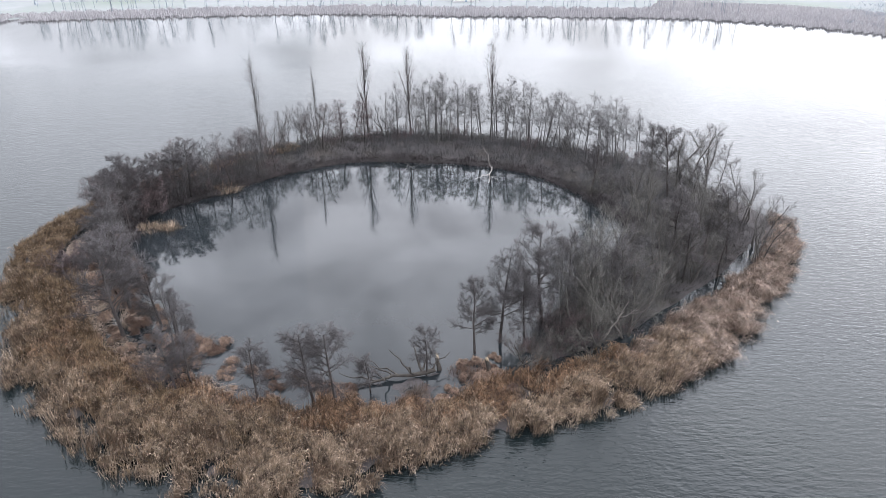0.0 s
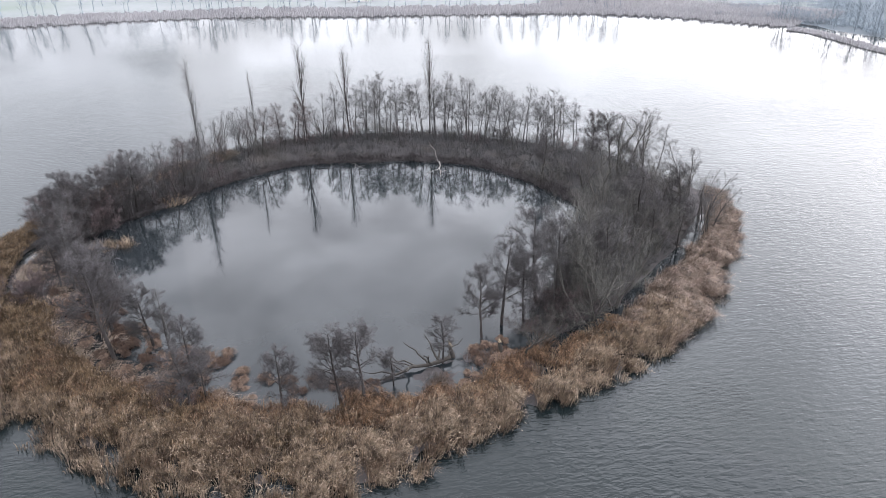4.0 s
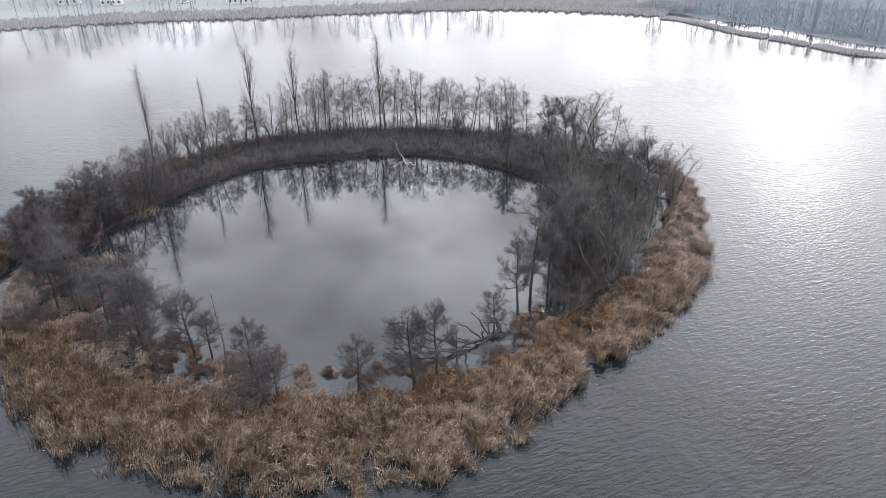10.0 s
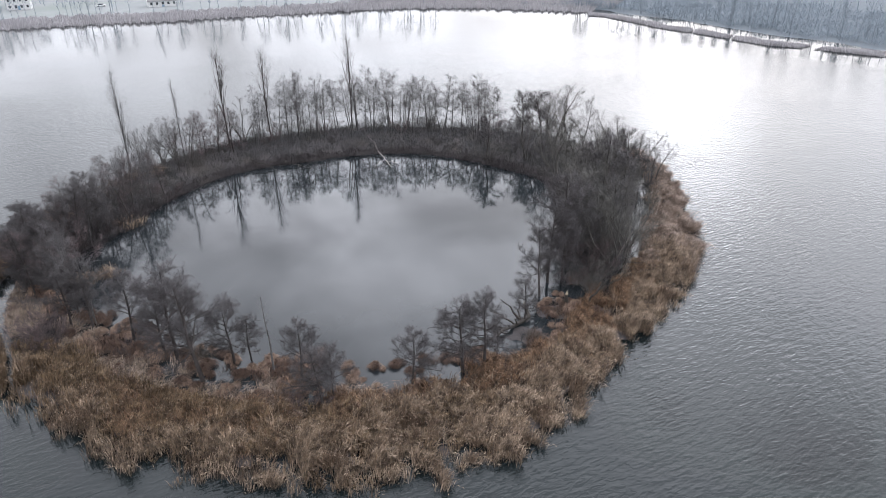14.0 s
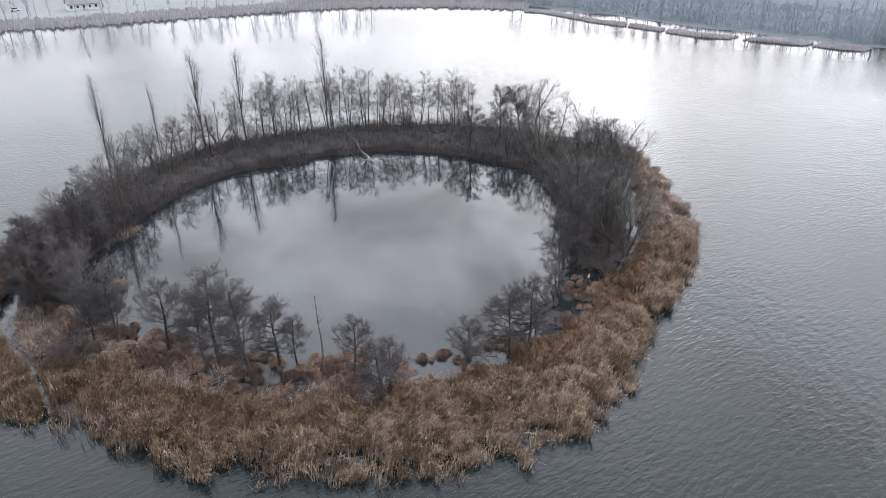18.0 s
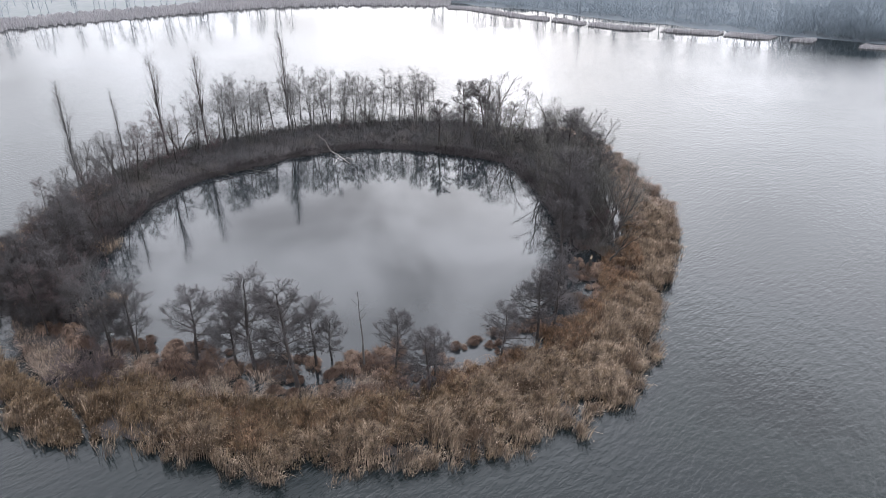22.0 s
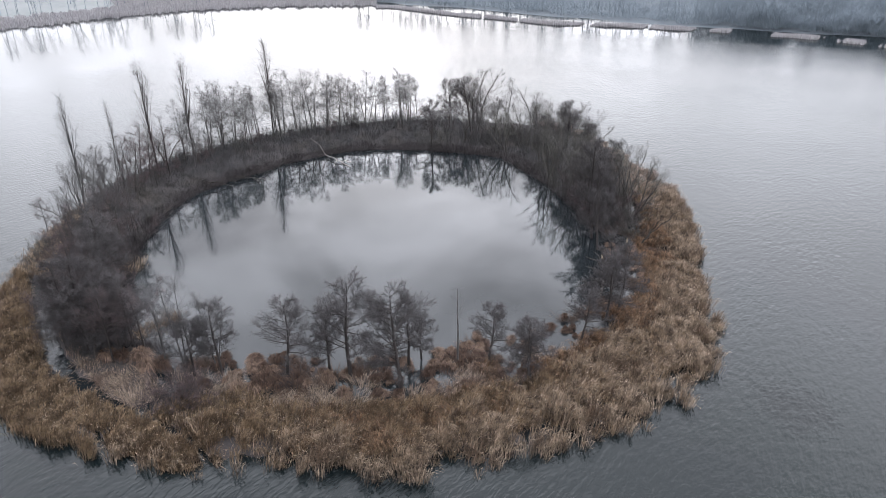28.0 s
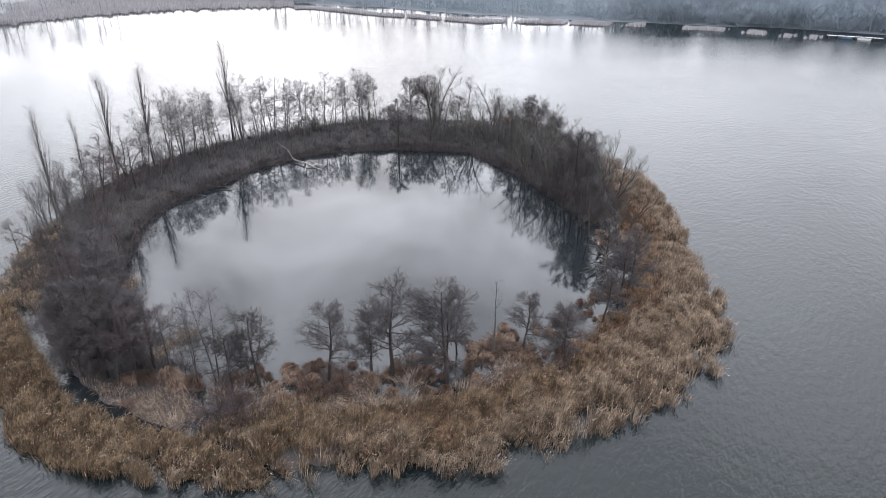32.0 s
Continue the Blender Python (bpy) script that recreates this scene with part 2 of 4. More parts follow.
M_PAINT = surface("white_car_paint", (0.7, 0.7, 0.7), (0.78, 0.78, 0.78), 0.5, 0.25, spec=0.5)
M_BLUE = surface("faded_blue_paint", (0.16, 0.25, 0.34), (0.22, 0.32, 0.42), 0.6, 0.6)
M_RUBBER = surface("black_rubber", (0.02, 0.02, 0.02), (0.035, 0.035, 0.035), 1.0, 0.8)
M_SPLIT = surface("pale_split_wood", (0.42, 0.33, 0.22), (0.55, 0.45, 0.32), 3.0, 0.85, fine=6.0, stretch=(1, 1, 0.2))
# reed tan washed out to a cool grey, distance haze in the colour
M_HAZE_REED = surface("haze_pale_far_reed", (0.375, 0.362, 0.372), (0.455, 0.435, 0.44), 0.08, 0.9, island=0.5, fine=5.0)


# ---- plan of the island ----
CENTRE = (-8.0, 90.0)
INNER = [(-48.5, 96.8), (-42.7, 103.5), (-37.5, 108.3), (-33, 113), (-27.6, 117.8), (-18, 122.5), (-3.5, 121.8), (8, 119.5),
         (16, 115), (21.5, 107.5), (26, 98.5), (28.5, 90), (24.5, 82), (18, 73), (12, 66), (6.5, 60.5), (2, 58.4), (-2.2, 57.0),
         (-8, 55), (-15, 56.5), (-19, 58), (-24.8, 62), (-28, 64), (-34, 69.5), (-39, 78), (-44.5, 87), (-47, 92)]
OUTER = [(-20, 40.5), (-13, 38.8), (-6, 41.5), (1, 44.3), (6.8, 46), (13, 47.3), (17.4, 50.4), (24, 53.7), (27.5, 56.3), (32.5, 61),
         (38.9, 68), (43.5, 73), (47.5, 79), (52, 87), (53.3, 93), (51, 100), (46, 107), (40, 115), (32, 123), (22, 130),
         (10, 136), (-5, 139), (-18, 138), (-30, 133), (-42, 125), (-52, 114), (-58.3, 103), (-61.9, 93), (-60.8, 84.3), (-57.2, 75.3),
         (-53, 68), (-47.6, 59.5), (-42.5, 53.5), (-37.5, 49), (-31, 43.5)]
SHORE = [(-420, 350), (-204, 328), (-129, 337), (6, 329), (60, 320), (115, 308), (145, 289), (168, 264), (184, 241), (186, 210),
         (190, 157), (197, 110), (203, 75), (211, 37), (215, 5), (222, -80), (180, -200), (0, -260), (-220, -220), (-380, -60), (-450, 150)]


def polar(points):
    p = np.array(points, float) - CENTRE
    ang, r = np.arctan2(p[:, 1], p[:, 0]), np.hypot(p[:, 0], p[:, 1])
    o = np.argsort(ang)
    ang, r = ang[o], r[o]
    return np.concatenate([ang - 2 * np.pi, ang, ang + 2 * np.pi]), np.concatenate([r, r, r])


P_IN, P_OUT, P_SHORE = polar(INNER), polar(OUTER), polar(SHORE)


def ring(x, y):
    """The angle in degrees (0 east, 90 far, 180 west, -90 near) and the way across the ring: 0 at the pond, 1 at the lake."""
    dx, dy = np.asarray(x, float) - CENTRE[0], np.asarray(y, float) - CENTRE[1]
    a, r = np.arctan2(dy, dx), np.hypot(dx, dy)
    ri, ro = np.interp(a, *P_IN), np.interp(a, *P_OUT)
    return np.degrees(a), (r - ri) / (ro - ri), r


def spot(deg, s):
    a = radians(deg)
    ri, ro = float(np.interp(a, *P_IN)), float(np.interp(a, *P_OUT))
    r = ri + s * (ro - ri)
    return CENTRE[0] + r * math.cos(a), CENTRE[1] + r * math.sin(a)


CHANNEL = [(-44, 120), (-48.8, 109.5), (-51.2, 103.5), (-53.7, 97), (-54.4, 92), (-54.4, 86), (-53.4, 80), (-53.4, 73), (-55.0, 67)]
PUDDLES = [(-28, 56, 3.0), (-18.5, 55, 2.8), (-14.2, 53, 2.2), (-45, 74.5, 2.2), (-50, 81, 2.0), (-52.3, 81.5, 1.8), (-33, 61, 1.6), (-23, 60, 2.6),
           (-8, 53.2, 2.0), (-38, 62, 1.3), (20.5, 59.5, 1.6), (26, 64, 1.8), (37, 74.5, 2.0), (44.5, 84, 1.8)]


def channel(x, y):
    """Metres from the ditch on the western side."""
    x, y = np.asarray(x, float), np.asarray(y, float)
    best = np.full(np.broadcast(x, y).shape, 1e9)
    for (ax, ay), (bx, by) in zip(CHANNEL[:-1], CHANNEL[1:]):
        k = np.clip(((x - ax) * (bx - ax) + (y - ay) * (by - ay)) / ((bx - ax) ** 2 + (by - ay) ** 2), 0, 1)
        best = np.minimum(best, np.hypot(x - ax - k * (bx - ax), y - ay - k * (by - ay)))
    # the ditch narrows towards the lake
    return best * np.interp(y, [80, 90], [2.8, 1.0])


_g = np.random.default_rng(5)
_table = _g.random((64, 64))


def lumps(x, y, size):
    """Smooth random field 0..1 with lumps of that size in metres."""
    u, v = np.asarray(x, float) / size + 1000.0, np.asarray(y, float) / size + 1000.0
    i, j = np.floor(u).astype(int), np.floor(v).astype(int)
    fu, fv = u - i, v - j
    fu, fv = fu * fu * (3 - 2 * fu), fv * fv * (3 - 2 * fv)
    a, b = _table[i % 64, j % 64], _table[(i + 1) % 64, j % 64]
    c, d = _table[i % 64, (j + 1) % 64], _table[(i + 1) % 64, (j + 1) % 64]
    return (a * (1 - fu) + b * fu) * (1 - fv) + (c * (1 - fu) + d * fu) * fv


def smooth(lo, hi, v):
    k = np.clip((v - lo) / (hi - lo), 0, 1)
    return k * k * (3 - 2 * k)


def turned(deg, mid, half, soft=12.0):
    """1 within half degrees of mid on the ring, falling to 0 over soft degrees."""
    d = np.abs((np.asarray(deg) - mid + 180) % 360 - 180)
    return 1 - smooth(half, half + soft, d)


def belt_start(deg):
    """Where across the ring the outer reed belt begins."""
    return np.interp(deg, [-160, -116, -100, -92, -80, -60, -48, -33, -20, -8, 5], [0.72, 0.45, 0.30, 0.34, 0.48, 0.50, 0.56, 0.63, 0.72, 0.80, 0.88])


def height(x, y):
    """The ground's height over the water."""
    deg, s, r = ring(x, y)
    far = turned(deg, 85, 75, 25)
    east = turned(deg, -20, 30, 20)
    n1, n2 = lumps(x, y, 3.1), lumps(x, y, 1.2)
    swamp = -0.175 + 0.30 * n1 + 0.16 * (n2 - 0.5) + 0.1 * smooth(0.25, 0.5, s)
    bank = 0.4 + 0.9 * smooth(0.05, 0.5, s) * turned(deg, 68, 42, 20) + 0.3 * (n1 - 0.5) + 0.15 * (n2 - 0.5)
    rise = 0.18 + 0.25 * (n1 - 0.4)
    top = swamp * (1 - far) + bank * far
    top = top * (1 - east) + rise * east
    edge = smooth(-0.05 + 0.045 * far, 0.07 - 0.045 * far, s + (0.05 - 0.02 * far) * (n2 - 0.5)) * (1 - smooth(0.86, 1.02, s))
    dip = 1 - smooth(0.6, 1.3, channel(x, y) + 0.5 * (n2 - 0.5))
    for px, py, pr in PUDDLES:
        dip = np.maximum(dip, 1 - smooth(0.55, 1.05, np.hypot(x - px, y - py) / pr + 0.5 * (n2 - 0.5)))
    # a flooded ditch between the eastern thicket and the reeds
    across = s - belt_start(deg) + 0.06 * (n1 - 0.5)
    dip = np.maximum(dip, turned(deg, -36, 24, 8) * smooth(-0.17, -0.12, across) * (1 - smooth(-0.04, 0.0, across)))
    top = top - dip * (top + 0.25)
    # the outer reeds stand in shallow water
    wet = turned(deg, -84, 78, 10) * smooth(0.08, 0.2, s - belt_start(deg)) * smooth(0.30, 0.55, lumps(x, y + 3, 2.0))
    top = top - wet * (np.maximum(top, 0.0) + 0.12)
    isle = -0.9 + (top + 0.9) * edge
    dx, dy = np.asarray(x, float) - CENTRE[0], np.asarray(y, float) - CENTRE[1]
    rs = np.interp(np.arctan2(dy, dx), *P_SHORE) + 10 * (lumps(x, y, 21) - 0.5)
    land = -0.9 + 1.5 * smooth(-12, 14, r - rs) + np.clip((r - rs - 60) * 0.012, 0, 14) + 0.5 * smooth(10, 60, r - rs) * lumps(x, y, 40)
    return np.maximum(isle, land)


def mesh_from(name, verts, faces, mat, flat=False):
    """faces: an array of triangles or of quads."""
    me = bpy.data.meshes.new(name)
    verts, faces = np.asarray(verts, np.float32), np.asarray(faces, np.int32)
    k = faces.shape[1]
    me.vertices.add(len(verts))
    me.vertices.foreach_set("co", verts.ravel())
    me.loops.add(faces.size)
    me.loops.foreach_set("vertex_index", faces.ravel())
    me.polygons.add(len(faces))
    me.polygons.foreach_set("loop_start", np.arange(len(faces), dtype=np.int32) * k)
    if not flat:
        me.polygons.foreach_set("use_smooth", np.ones(len(faces), bool))
    me.materials.append(mat)
    me.update(calc_edges=True)
    return me


def part(name, me, parent, label=""):
    ob = new(name, me)
    ob.parent = parent
    return tagged(ob, label) if label else ob


# ---- ground and water ----
def stretched(lo, hi, step):
    out = list(np.arange(lo, hi + 0.01, step))
    gap = step
    left, right = lo, hi
    a, b = [], []
    while right < 2600:
        gap = min(gap * 1.25, 9.0) if right < 480 else gap * 1.4
        right += gap
        left -= gap
        b.append(right)
        a.append(left)
    return np.array(a[::-1] + out + b)


def build_ground():
    xs, ys = stretched(-70, 60, 0.8), stretched(34, 146, 0.8)
    gx, gy = np.meshgrid(xs, ys)
    z = height(gx, gy)
    v = np.stack([gx.ravel(), gy.ravel(), z.ravel()], 1)
    w, h = len(xs), len(ys)
    i = (np.arange(h - 1)[:, None] * w + np.arange(w - 1)[None]).ravel()
    f = np.stack([i, i + 1, i + w + 1, i + w], 1)
    me = mesh_from("ground", v, f, M_GROUND)
    me.materials.append(M_HAZE_MEADOW)
    me.materials.append(M_HAZE_FLOOR)
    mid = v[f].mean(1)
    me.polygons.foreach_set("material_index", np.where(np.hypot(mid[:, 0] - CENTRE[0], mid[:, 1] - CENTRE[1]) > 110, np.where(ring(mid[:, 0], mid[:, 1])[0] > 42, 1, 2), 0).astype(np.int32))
    tagged(new("ground", me), "dark brown muddy ground with leaf litter, ring-shaped island and lake shores", "ground", kind="structure")


def build_water():
    n = 24
    g = np.linspace(-2500, 2500, n)
    gx, gy = np.meshgrid(g, g)
    v = np.stack([gx.ravel(), gy.ravel(), np.zeros(n * n)], 1)
    i = (np.arange(n - 1)[:, None] * n + np.arange(n - 1)[None]).ravel()
    tagged(new("lake_water", mesh_from("lake_water", v, np.stack([i, i + 1, i + n + 1, i + n], 1), M_LAKE)), "grey rippled lake water under an overcast sky", "water", kind="structure")
    # the still water of the pond and of the flooded swamp round it
    a = np.radians(np.arange(0, 360, 3))
    wide = np.interp((np.degrees(a) + 180) % 360 - 180, [-180, -165, -155, -120, -100, -62, -45, -5, 10, 142, 152, 180], [0.8, 0.82, 0.86, 0.86, 0.84, 0.82, 0.6, 0.74, 0.5, 0.5, 0.8, 0.8])
    rim = np.interp(a, *P_IN) + wide * (np.interp(a, *P_OUT) - np.interp(a, *P_IN))
    k = len(a)
    v = [(CENTRE[0], CENTRE[1], 0.008)]
    f = []
    for q in (0.5, 1.0):
        v += [(CENTRE[0] + r * q * math.cos(t), CENTRE[1] + r * q * math.sin(t), 0.008) for t, r in zip(a, rim)]
    for j in range(k):
        n1 = (j + 1) % k
        f.append((0, 1 + j, 1 + n1))
        f += [(1 + j, 1 + k + j, 1 + k + n1), (1 + j, 1 + k + n1, 1 + n1)]
    tagged(new("pond_water", mesh_from("pond_water", v, f, M_POND)), "still dark pond water mirroring the clouds and bare trees", "water", kind="structure")


build_ground()
build_water()


# ---- trees ----
def tubes(lines, sides):
    """Tapered tubes along lines of (point, radius)."""
    v, f = [], []
    for line in lines:
        pts = np.array([p for p, _ in line], float)
        rad = np.array([r for _, r in line], float)
        d = np.gradient(pts, axis=0)
        d /= np.linalg.norm(d, axis=1)[:, None] + 1e-9
        ref = np.array([1.0, 0, 0]) if abs(d[0, 2]) > 0.7 else np.array([0, 0, 1.0])
        u = np.cross(d, ref)
        u /= np.linalg.norm(u, axis=1)[:, None] + 1e-9
        w = np.cross(d, u)
        base = len(v)
        ang = np.arange(sides) * 2 * np.pi / sides
        rings = pts[:, None] + rad[:, None, None] * (np.cos(ang)[None, :, None] * u[:, None] + np.sin(ang)[None, :, None] * w[:, None])
        v.extend(rings.reshape(-1, 3))
        for i in range(len(line) - 1):
            for k in range(sides):
                a, b = base + i * sides + k, base + i * sides + (k + 1) % sides
                f += [(a, b, b + sides), (a, b + sides, a + sides)]
    return np.array(v), np.array(f)


def spikes(lines):
    """Three-sided tapering spikes from (start, end, radius)."""
    p, q = np.array([l[0] for l in lines]), np.array([l[1] for l in lines])
    r = np.array([l[2] for l in lines])[:, None]
    d = q - p
    d /= np.linalg.norm(d, axis=1)[:, None] + 1e-9
    u = np.cross(d, np.where(np.abs(d[:, 2:3]) > 0.7, np.array([[1.0, 0, 0]]), np.array([[0, 0, 1.0]])))
    u /= np.linalg.norm(u, axis=1)[:, None] + 1e-9
    w = np.cross(d, u)
    v = np.stack([p + u * r, p - u * r * 0.5 + w * r * 0.87, p - u * r * 0.5 - w * r * 0.87, q], 1).reshape(-1, 3)
    i = np.arange(len(p))[:, None] * 4
    return v, np.concatenate([i + [0, 1, 3], i + [1, 2, 3], i + [2, 0, 3]])


def unit(v):
    return v / (np.linalg.norm(v) + 1e-9)


def side_way(rng, d):
    """A random direction square to d."""
    return unit(np.cross(d, unit(rng.normal(size=3))))


def limb(rng, start, d, length, r0, steps, lift, wander):
    """A line of points from start, bending up by lift and wandering."""
    line, p, d = [(start, r0)], start, unit(d)
    for i in range(steps):
        d = unit(d + np.array([0, 0, lift / steps]) + rng.normal(size=3) * wander / steps ** 0.5)
        p = p + d * length / steps
        line.append((p, r0 * (1 - 0.8 * (i + 1) / steps)))
    return line


def on_line(line, q):
    i = min(int(q * (len(line) - 1)), len(line) - 2)
    k = q * (len(line) - 1) - i
    return line[i][0] * (1 - k) + line[i + 1][0] * k, unit(line[i + 1][0] - line[i][0]), line[i][1] * (1 - k) + line[i + 1][1] * k


KINDS = {
    # stems; clear stem; angle off the stem; longest branch as a share of the height; bend upwards; branches a stem; side
    # branches a metre; twigs a side branch; spread of the stems; where the crown begins to narrow
    "alder": dict(stems=1, clear=0.36, angle=82, reach=0.23, lift=0.14, n1=32, n2=3.6, n3=6, wide=0.0, wander=0.14, top=0.3),
    "alder_near": dict(stems=1, clear=0.28, angle=78, reach=0.29, lift=0.25, n1=34, n2=4.6, n3=11, wide=0.0, wander=0.14, top=0.35),
    "alder_pair": dict(stems=2, clear=0.36, angle=76, reach=0.21, lift=0.18, n1=24, n2=3.6, n3=6, wide=0.12, wander=0.14, top=0.3),
    "poplar": dict(stems=1, clear=0.26, angle=15, reach=0.33, lift=0.12, n1=34, n2=1.7, n3=2, wide=0.0, wander=0.07, top=0.3, low=0.75),
    "willow": dict(stems=4, clear=0.22, angle=42, reach=0.3, lift=0.4, n1=13, n2=3.0, n3=4, wide=0.25, wander=0.34, top=0.35),
    "bush": dict(stems=8, clear=0.12, angle=48, reach=0.36, lift=0.4, n1=7, n2=2.4, n3=5, wide=0.7, wander=0.3, top=0.3),
    "far": dict(stems=1, clear=0.3, angle=55, reach=0.26, lift=0.4, n1=15, n2=1.6, n3=3, wide=0.0, wander=0.16, top=0.5),
    "snag": dict(stems=1, clear=0.6, angle=50, reach=0.12, lift=0.3, n1=7, n2=2.0, n3=0, wide=0.0, wander=0.1, top=0.5),
}


def tree(name, label, category, group, kind, seed, tall, trunk_r, bark, twigs, catkins=False):
    """A bare winter tree, tall metres high, with its parts: trunks, limbs, crown of twigs."""
    k, rng = KINDS[kind], np.random.default_rng(seed)
    root = tagged(new(name), label, category, group)
    trunks, limbs, boughs, fine, tips = [], [], [], [], []
    thick = dict(far=2.6, alder_near=1.15, alder=0.75, alder_pair=0.75, poplar=1.25).get(kind, 1.0)
    for s in range(k["stems"]):
        turn = 2 * np.pi * (s + rng.random() * 0.6) / k["stems"]
        wide = k["wide"] * (0.5 + 0.8 * rng.random())
        d = unit(np.array([math.cos(turn) * wide, math.sin(turn) * wide, 1.0]))
        h = tall * (1.0 if s == 0 or k["stems"] < 3 else 0.72 + 0.28 * rng.random()) / max(d[2], 0.6)
        if k["stems"] > 1:
            h *= 0.97
        base = np.array([math.cos(turn), math.sin(turn), 0]) * (0.12 * tall * k["wide"] if k["stems"] > 1 else 0.0) + np.array([0, 0, -0.35])
        r = trunk_r * (1.0 if k["stems"] < 3 else 0.62)
        stem = limb(rng, base, d, h + 0.3, r, 7, 0.10 if k["stems"] > 1 else 0.0, dict(poplar=0.05, willow=0.42, bush=0.25).get(kind, 0.1))
        stem = [(p, max(q, 0.012)) for p, q in stem]
        trunks.append(stem)
        for i in range(k["n1"]):
            q = k["clear"] + (1 - k["clear"]) * ((i + rng.random()) / k["n1"]) ** 0.9
            q = min(q, 0.985)
            p, dd, rr = on_line(stem, q)
            rel = (q - k["clear"]) / (1 - k["clear"])
            shape = min(1.0, k.get("low", 0.65) + rel * 1.6) * (1 - (1 - 0.3) * max(0.0, (rel - k["top"]) / (1 - k["top"])) ** 1.5)
            length = tall * k["reach"] * shape * (0.7 + 0.6 * rng.random())
            ang = radians(k["angle"] * (0.75 + 0.5 * rng.random()) * (1 - 0.35 * rel))
            out = unit(dd * math.cos(ang) + side_way(rng, dd) * math.sin(ang))
            b = limb(rng, p, out, length, min(rr * 0.6, (0.014 + 0.02 * length) if kind != "poplar" else 0.075), 3, k["lift"], k["wander"])
            limbs.append(b)
            n2 = max(3, int(k["n2"] * length * 10 / tall + 0.5))
            for j in range(n2):
                p2, d2, r2 = on_line(b, 0.2 + 0.79 * ((j + rng.random()) / n2) ** 0.75)
                a2 = radians(35 + 25 * rng.random())
                o2 = unit(d2 * math.cos(a2) + side_way(rng, d2) * math.sin(a2) + np.array([0, 0, 0.12]))
                l2 = max(0.06 * tall, length * (0.2 + 0.2 * rng.random())) * (0.8 + 0.4 * rng.random())
                c = limb(rng, p2, o2, l2, 0.011, 2, k["lift"] * 0.6, k["wander"])
                boughs.append((c[0][0], c[1][0] + (c[1][0] - c[0][0]) * 0.25, 0.0155 * thick))
                boughs.append((c[1][0], c[2][0], 0.013 * thick))
                for m in range(k["n3"]):
                    p3, d3, _ = on_line(c, 0.15 + 0.84 * (m + rng.random()) / k["n3"])
                    a3 = radians(25 + 35 * rng.random())
                    o3 = unit(d3 * math.cos(a3) + side_way(rng, d3) * math.sin(a3) + np.array([0, 0, 0.15]))
                    l3 = (0.35 + 0.5 * rng.random()) * max(0.8, tall / 11)
                    fine.append((p3, p3 + o3 * l3, 0.0125 * thick))
                    tips.append(p3 + o3 * l3 * (0.6 + 0.4 * rng.random()))
    for t in trunks:
        part("trunk", mesh_from("trunk", *tubes([t], 7), bark), root)
    # the heavier limbs are parts of their own, the rest goes into the crown
    limbs.sort(key=lambda b: -b[0][1])
    heavy = 6 if kind in ("alder", "alder_near", "alder_pair", "willow", "poplar") else 0
    for b in limbs[:heavy]:
        part("limb", mesh_from("limb", *tubes([b], 5), bark), root)
    v1, f1 = tubes(limbs[heavy:], 3) if limbs[heavy:] else (np.zeros((0, 3)), np.zeros((0, 3), int))
    v2, f2 = spikes(boughs)
    tagged(part("brushwood", mesh_from("brushwood", np.concatenate([v1, v2]), np.concatenate([f1, f2 + len(v1)]), bark), root), kind="stuff")
    v3, f3 = spikes(fine) if fine else (v2, f2)
    root["top"] = float(np.quantile(np.concatenate([v2, v3])[:, 2], 0.997))
    if fine:
        part("crown", mesh_from("crown", v3, f3, twigs), root)
    if catkins:
        t = np.array(tips)[:: 4]
        k4 = np.array([(0.034, 0, 0), (-0.017, 0.029, 0), (-0.017, -0.029, 0), (0, 0, -0.10)])
        v = (t[:, None] + k4[None] * rng.uniform(0.7, 1.5, (len(t), 1, 1))).reshape(-1, 3)
        i = np.arange(len(t))[:, None] * 4
        f = np.concatenate([i + [0, 1, 2], i + [0, 3, 1], i + [1, 3, 2], i + [2, 3, 0]])
        tagged(part("catkin_cover", mesh_from("catkin_cover", v, f, M_CATKIN), root, "hanging dark catkins and cones"), kind="stuff")
    return root


STOCK = {}


def stock(kind, n, *args, **kw):
    STOCK[kind] = [tree(*args[:4], args[4], args[5] + i, *args[6:], **kw) for i in range(n)]


stock("alder", 5, "alder_tree", "bare grey-brown alder on the muddy island", "tree", "trees on the island", "alder", 11, 10.0, 0.115, M_BARK_GREY_HAZED, M_TWIG)
stock("alder_near", 5, "alder_tree", "bare alder with fine dark twigs standing in the swamp", "tree", "trees on the island", "alder_near", 21, 10.0, 0.19, M_BARK, M_TWIG, catkins=True)
stock("alder_red", 4, "alder_tree", "bare purple-brown alder on the swampy island", "tree", "trees on the island", "alder", 31, 10.0, 0.13, M_BARK, M_TWIG_RED, catkins=True)
stock("alder_pair", 3, "alder_tree", "twin-stemmed bare alder on the swampy island", "tree", "trees on the island", "alder_pair", 51, 10.0, 0.10, M_BARK_GREY_HAZED, M_TWIG)
stock("poplar", 3, "poplar_tree", "tall slender bare poplar on the island bank", "tree", "poplars on the bank", "poplar", 71, 20.0, 0.2, M_BARK, M_BARK)
stock("willow", 3, "willow_tree", "spreading bare willow with several forked stems", "tree", "trees on the island", "willow", 91, 10.0, 0.2, M_WILLOW, M_TWIG)
stock("willow_green", 2, "willow_tree", "spreading bare willow with olive-grey twigs", "tree", "trees on the island", "willow", 95, 10.0, 0.19, M_WILLOW, M_TWIG_GREEN)
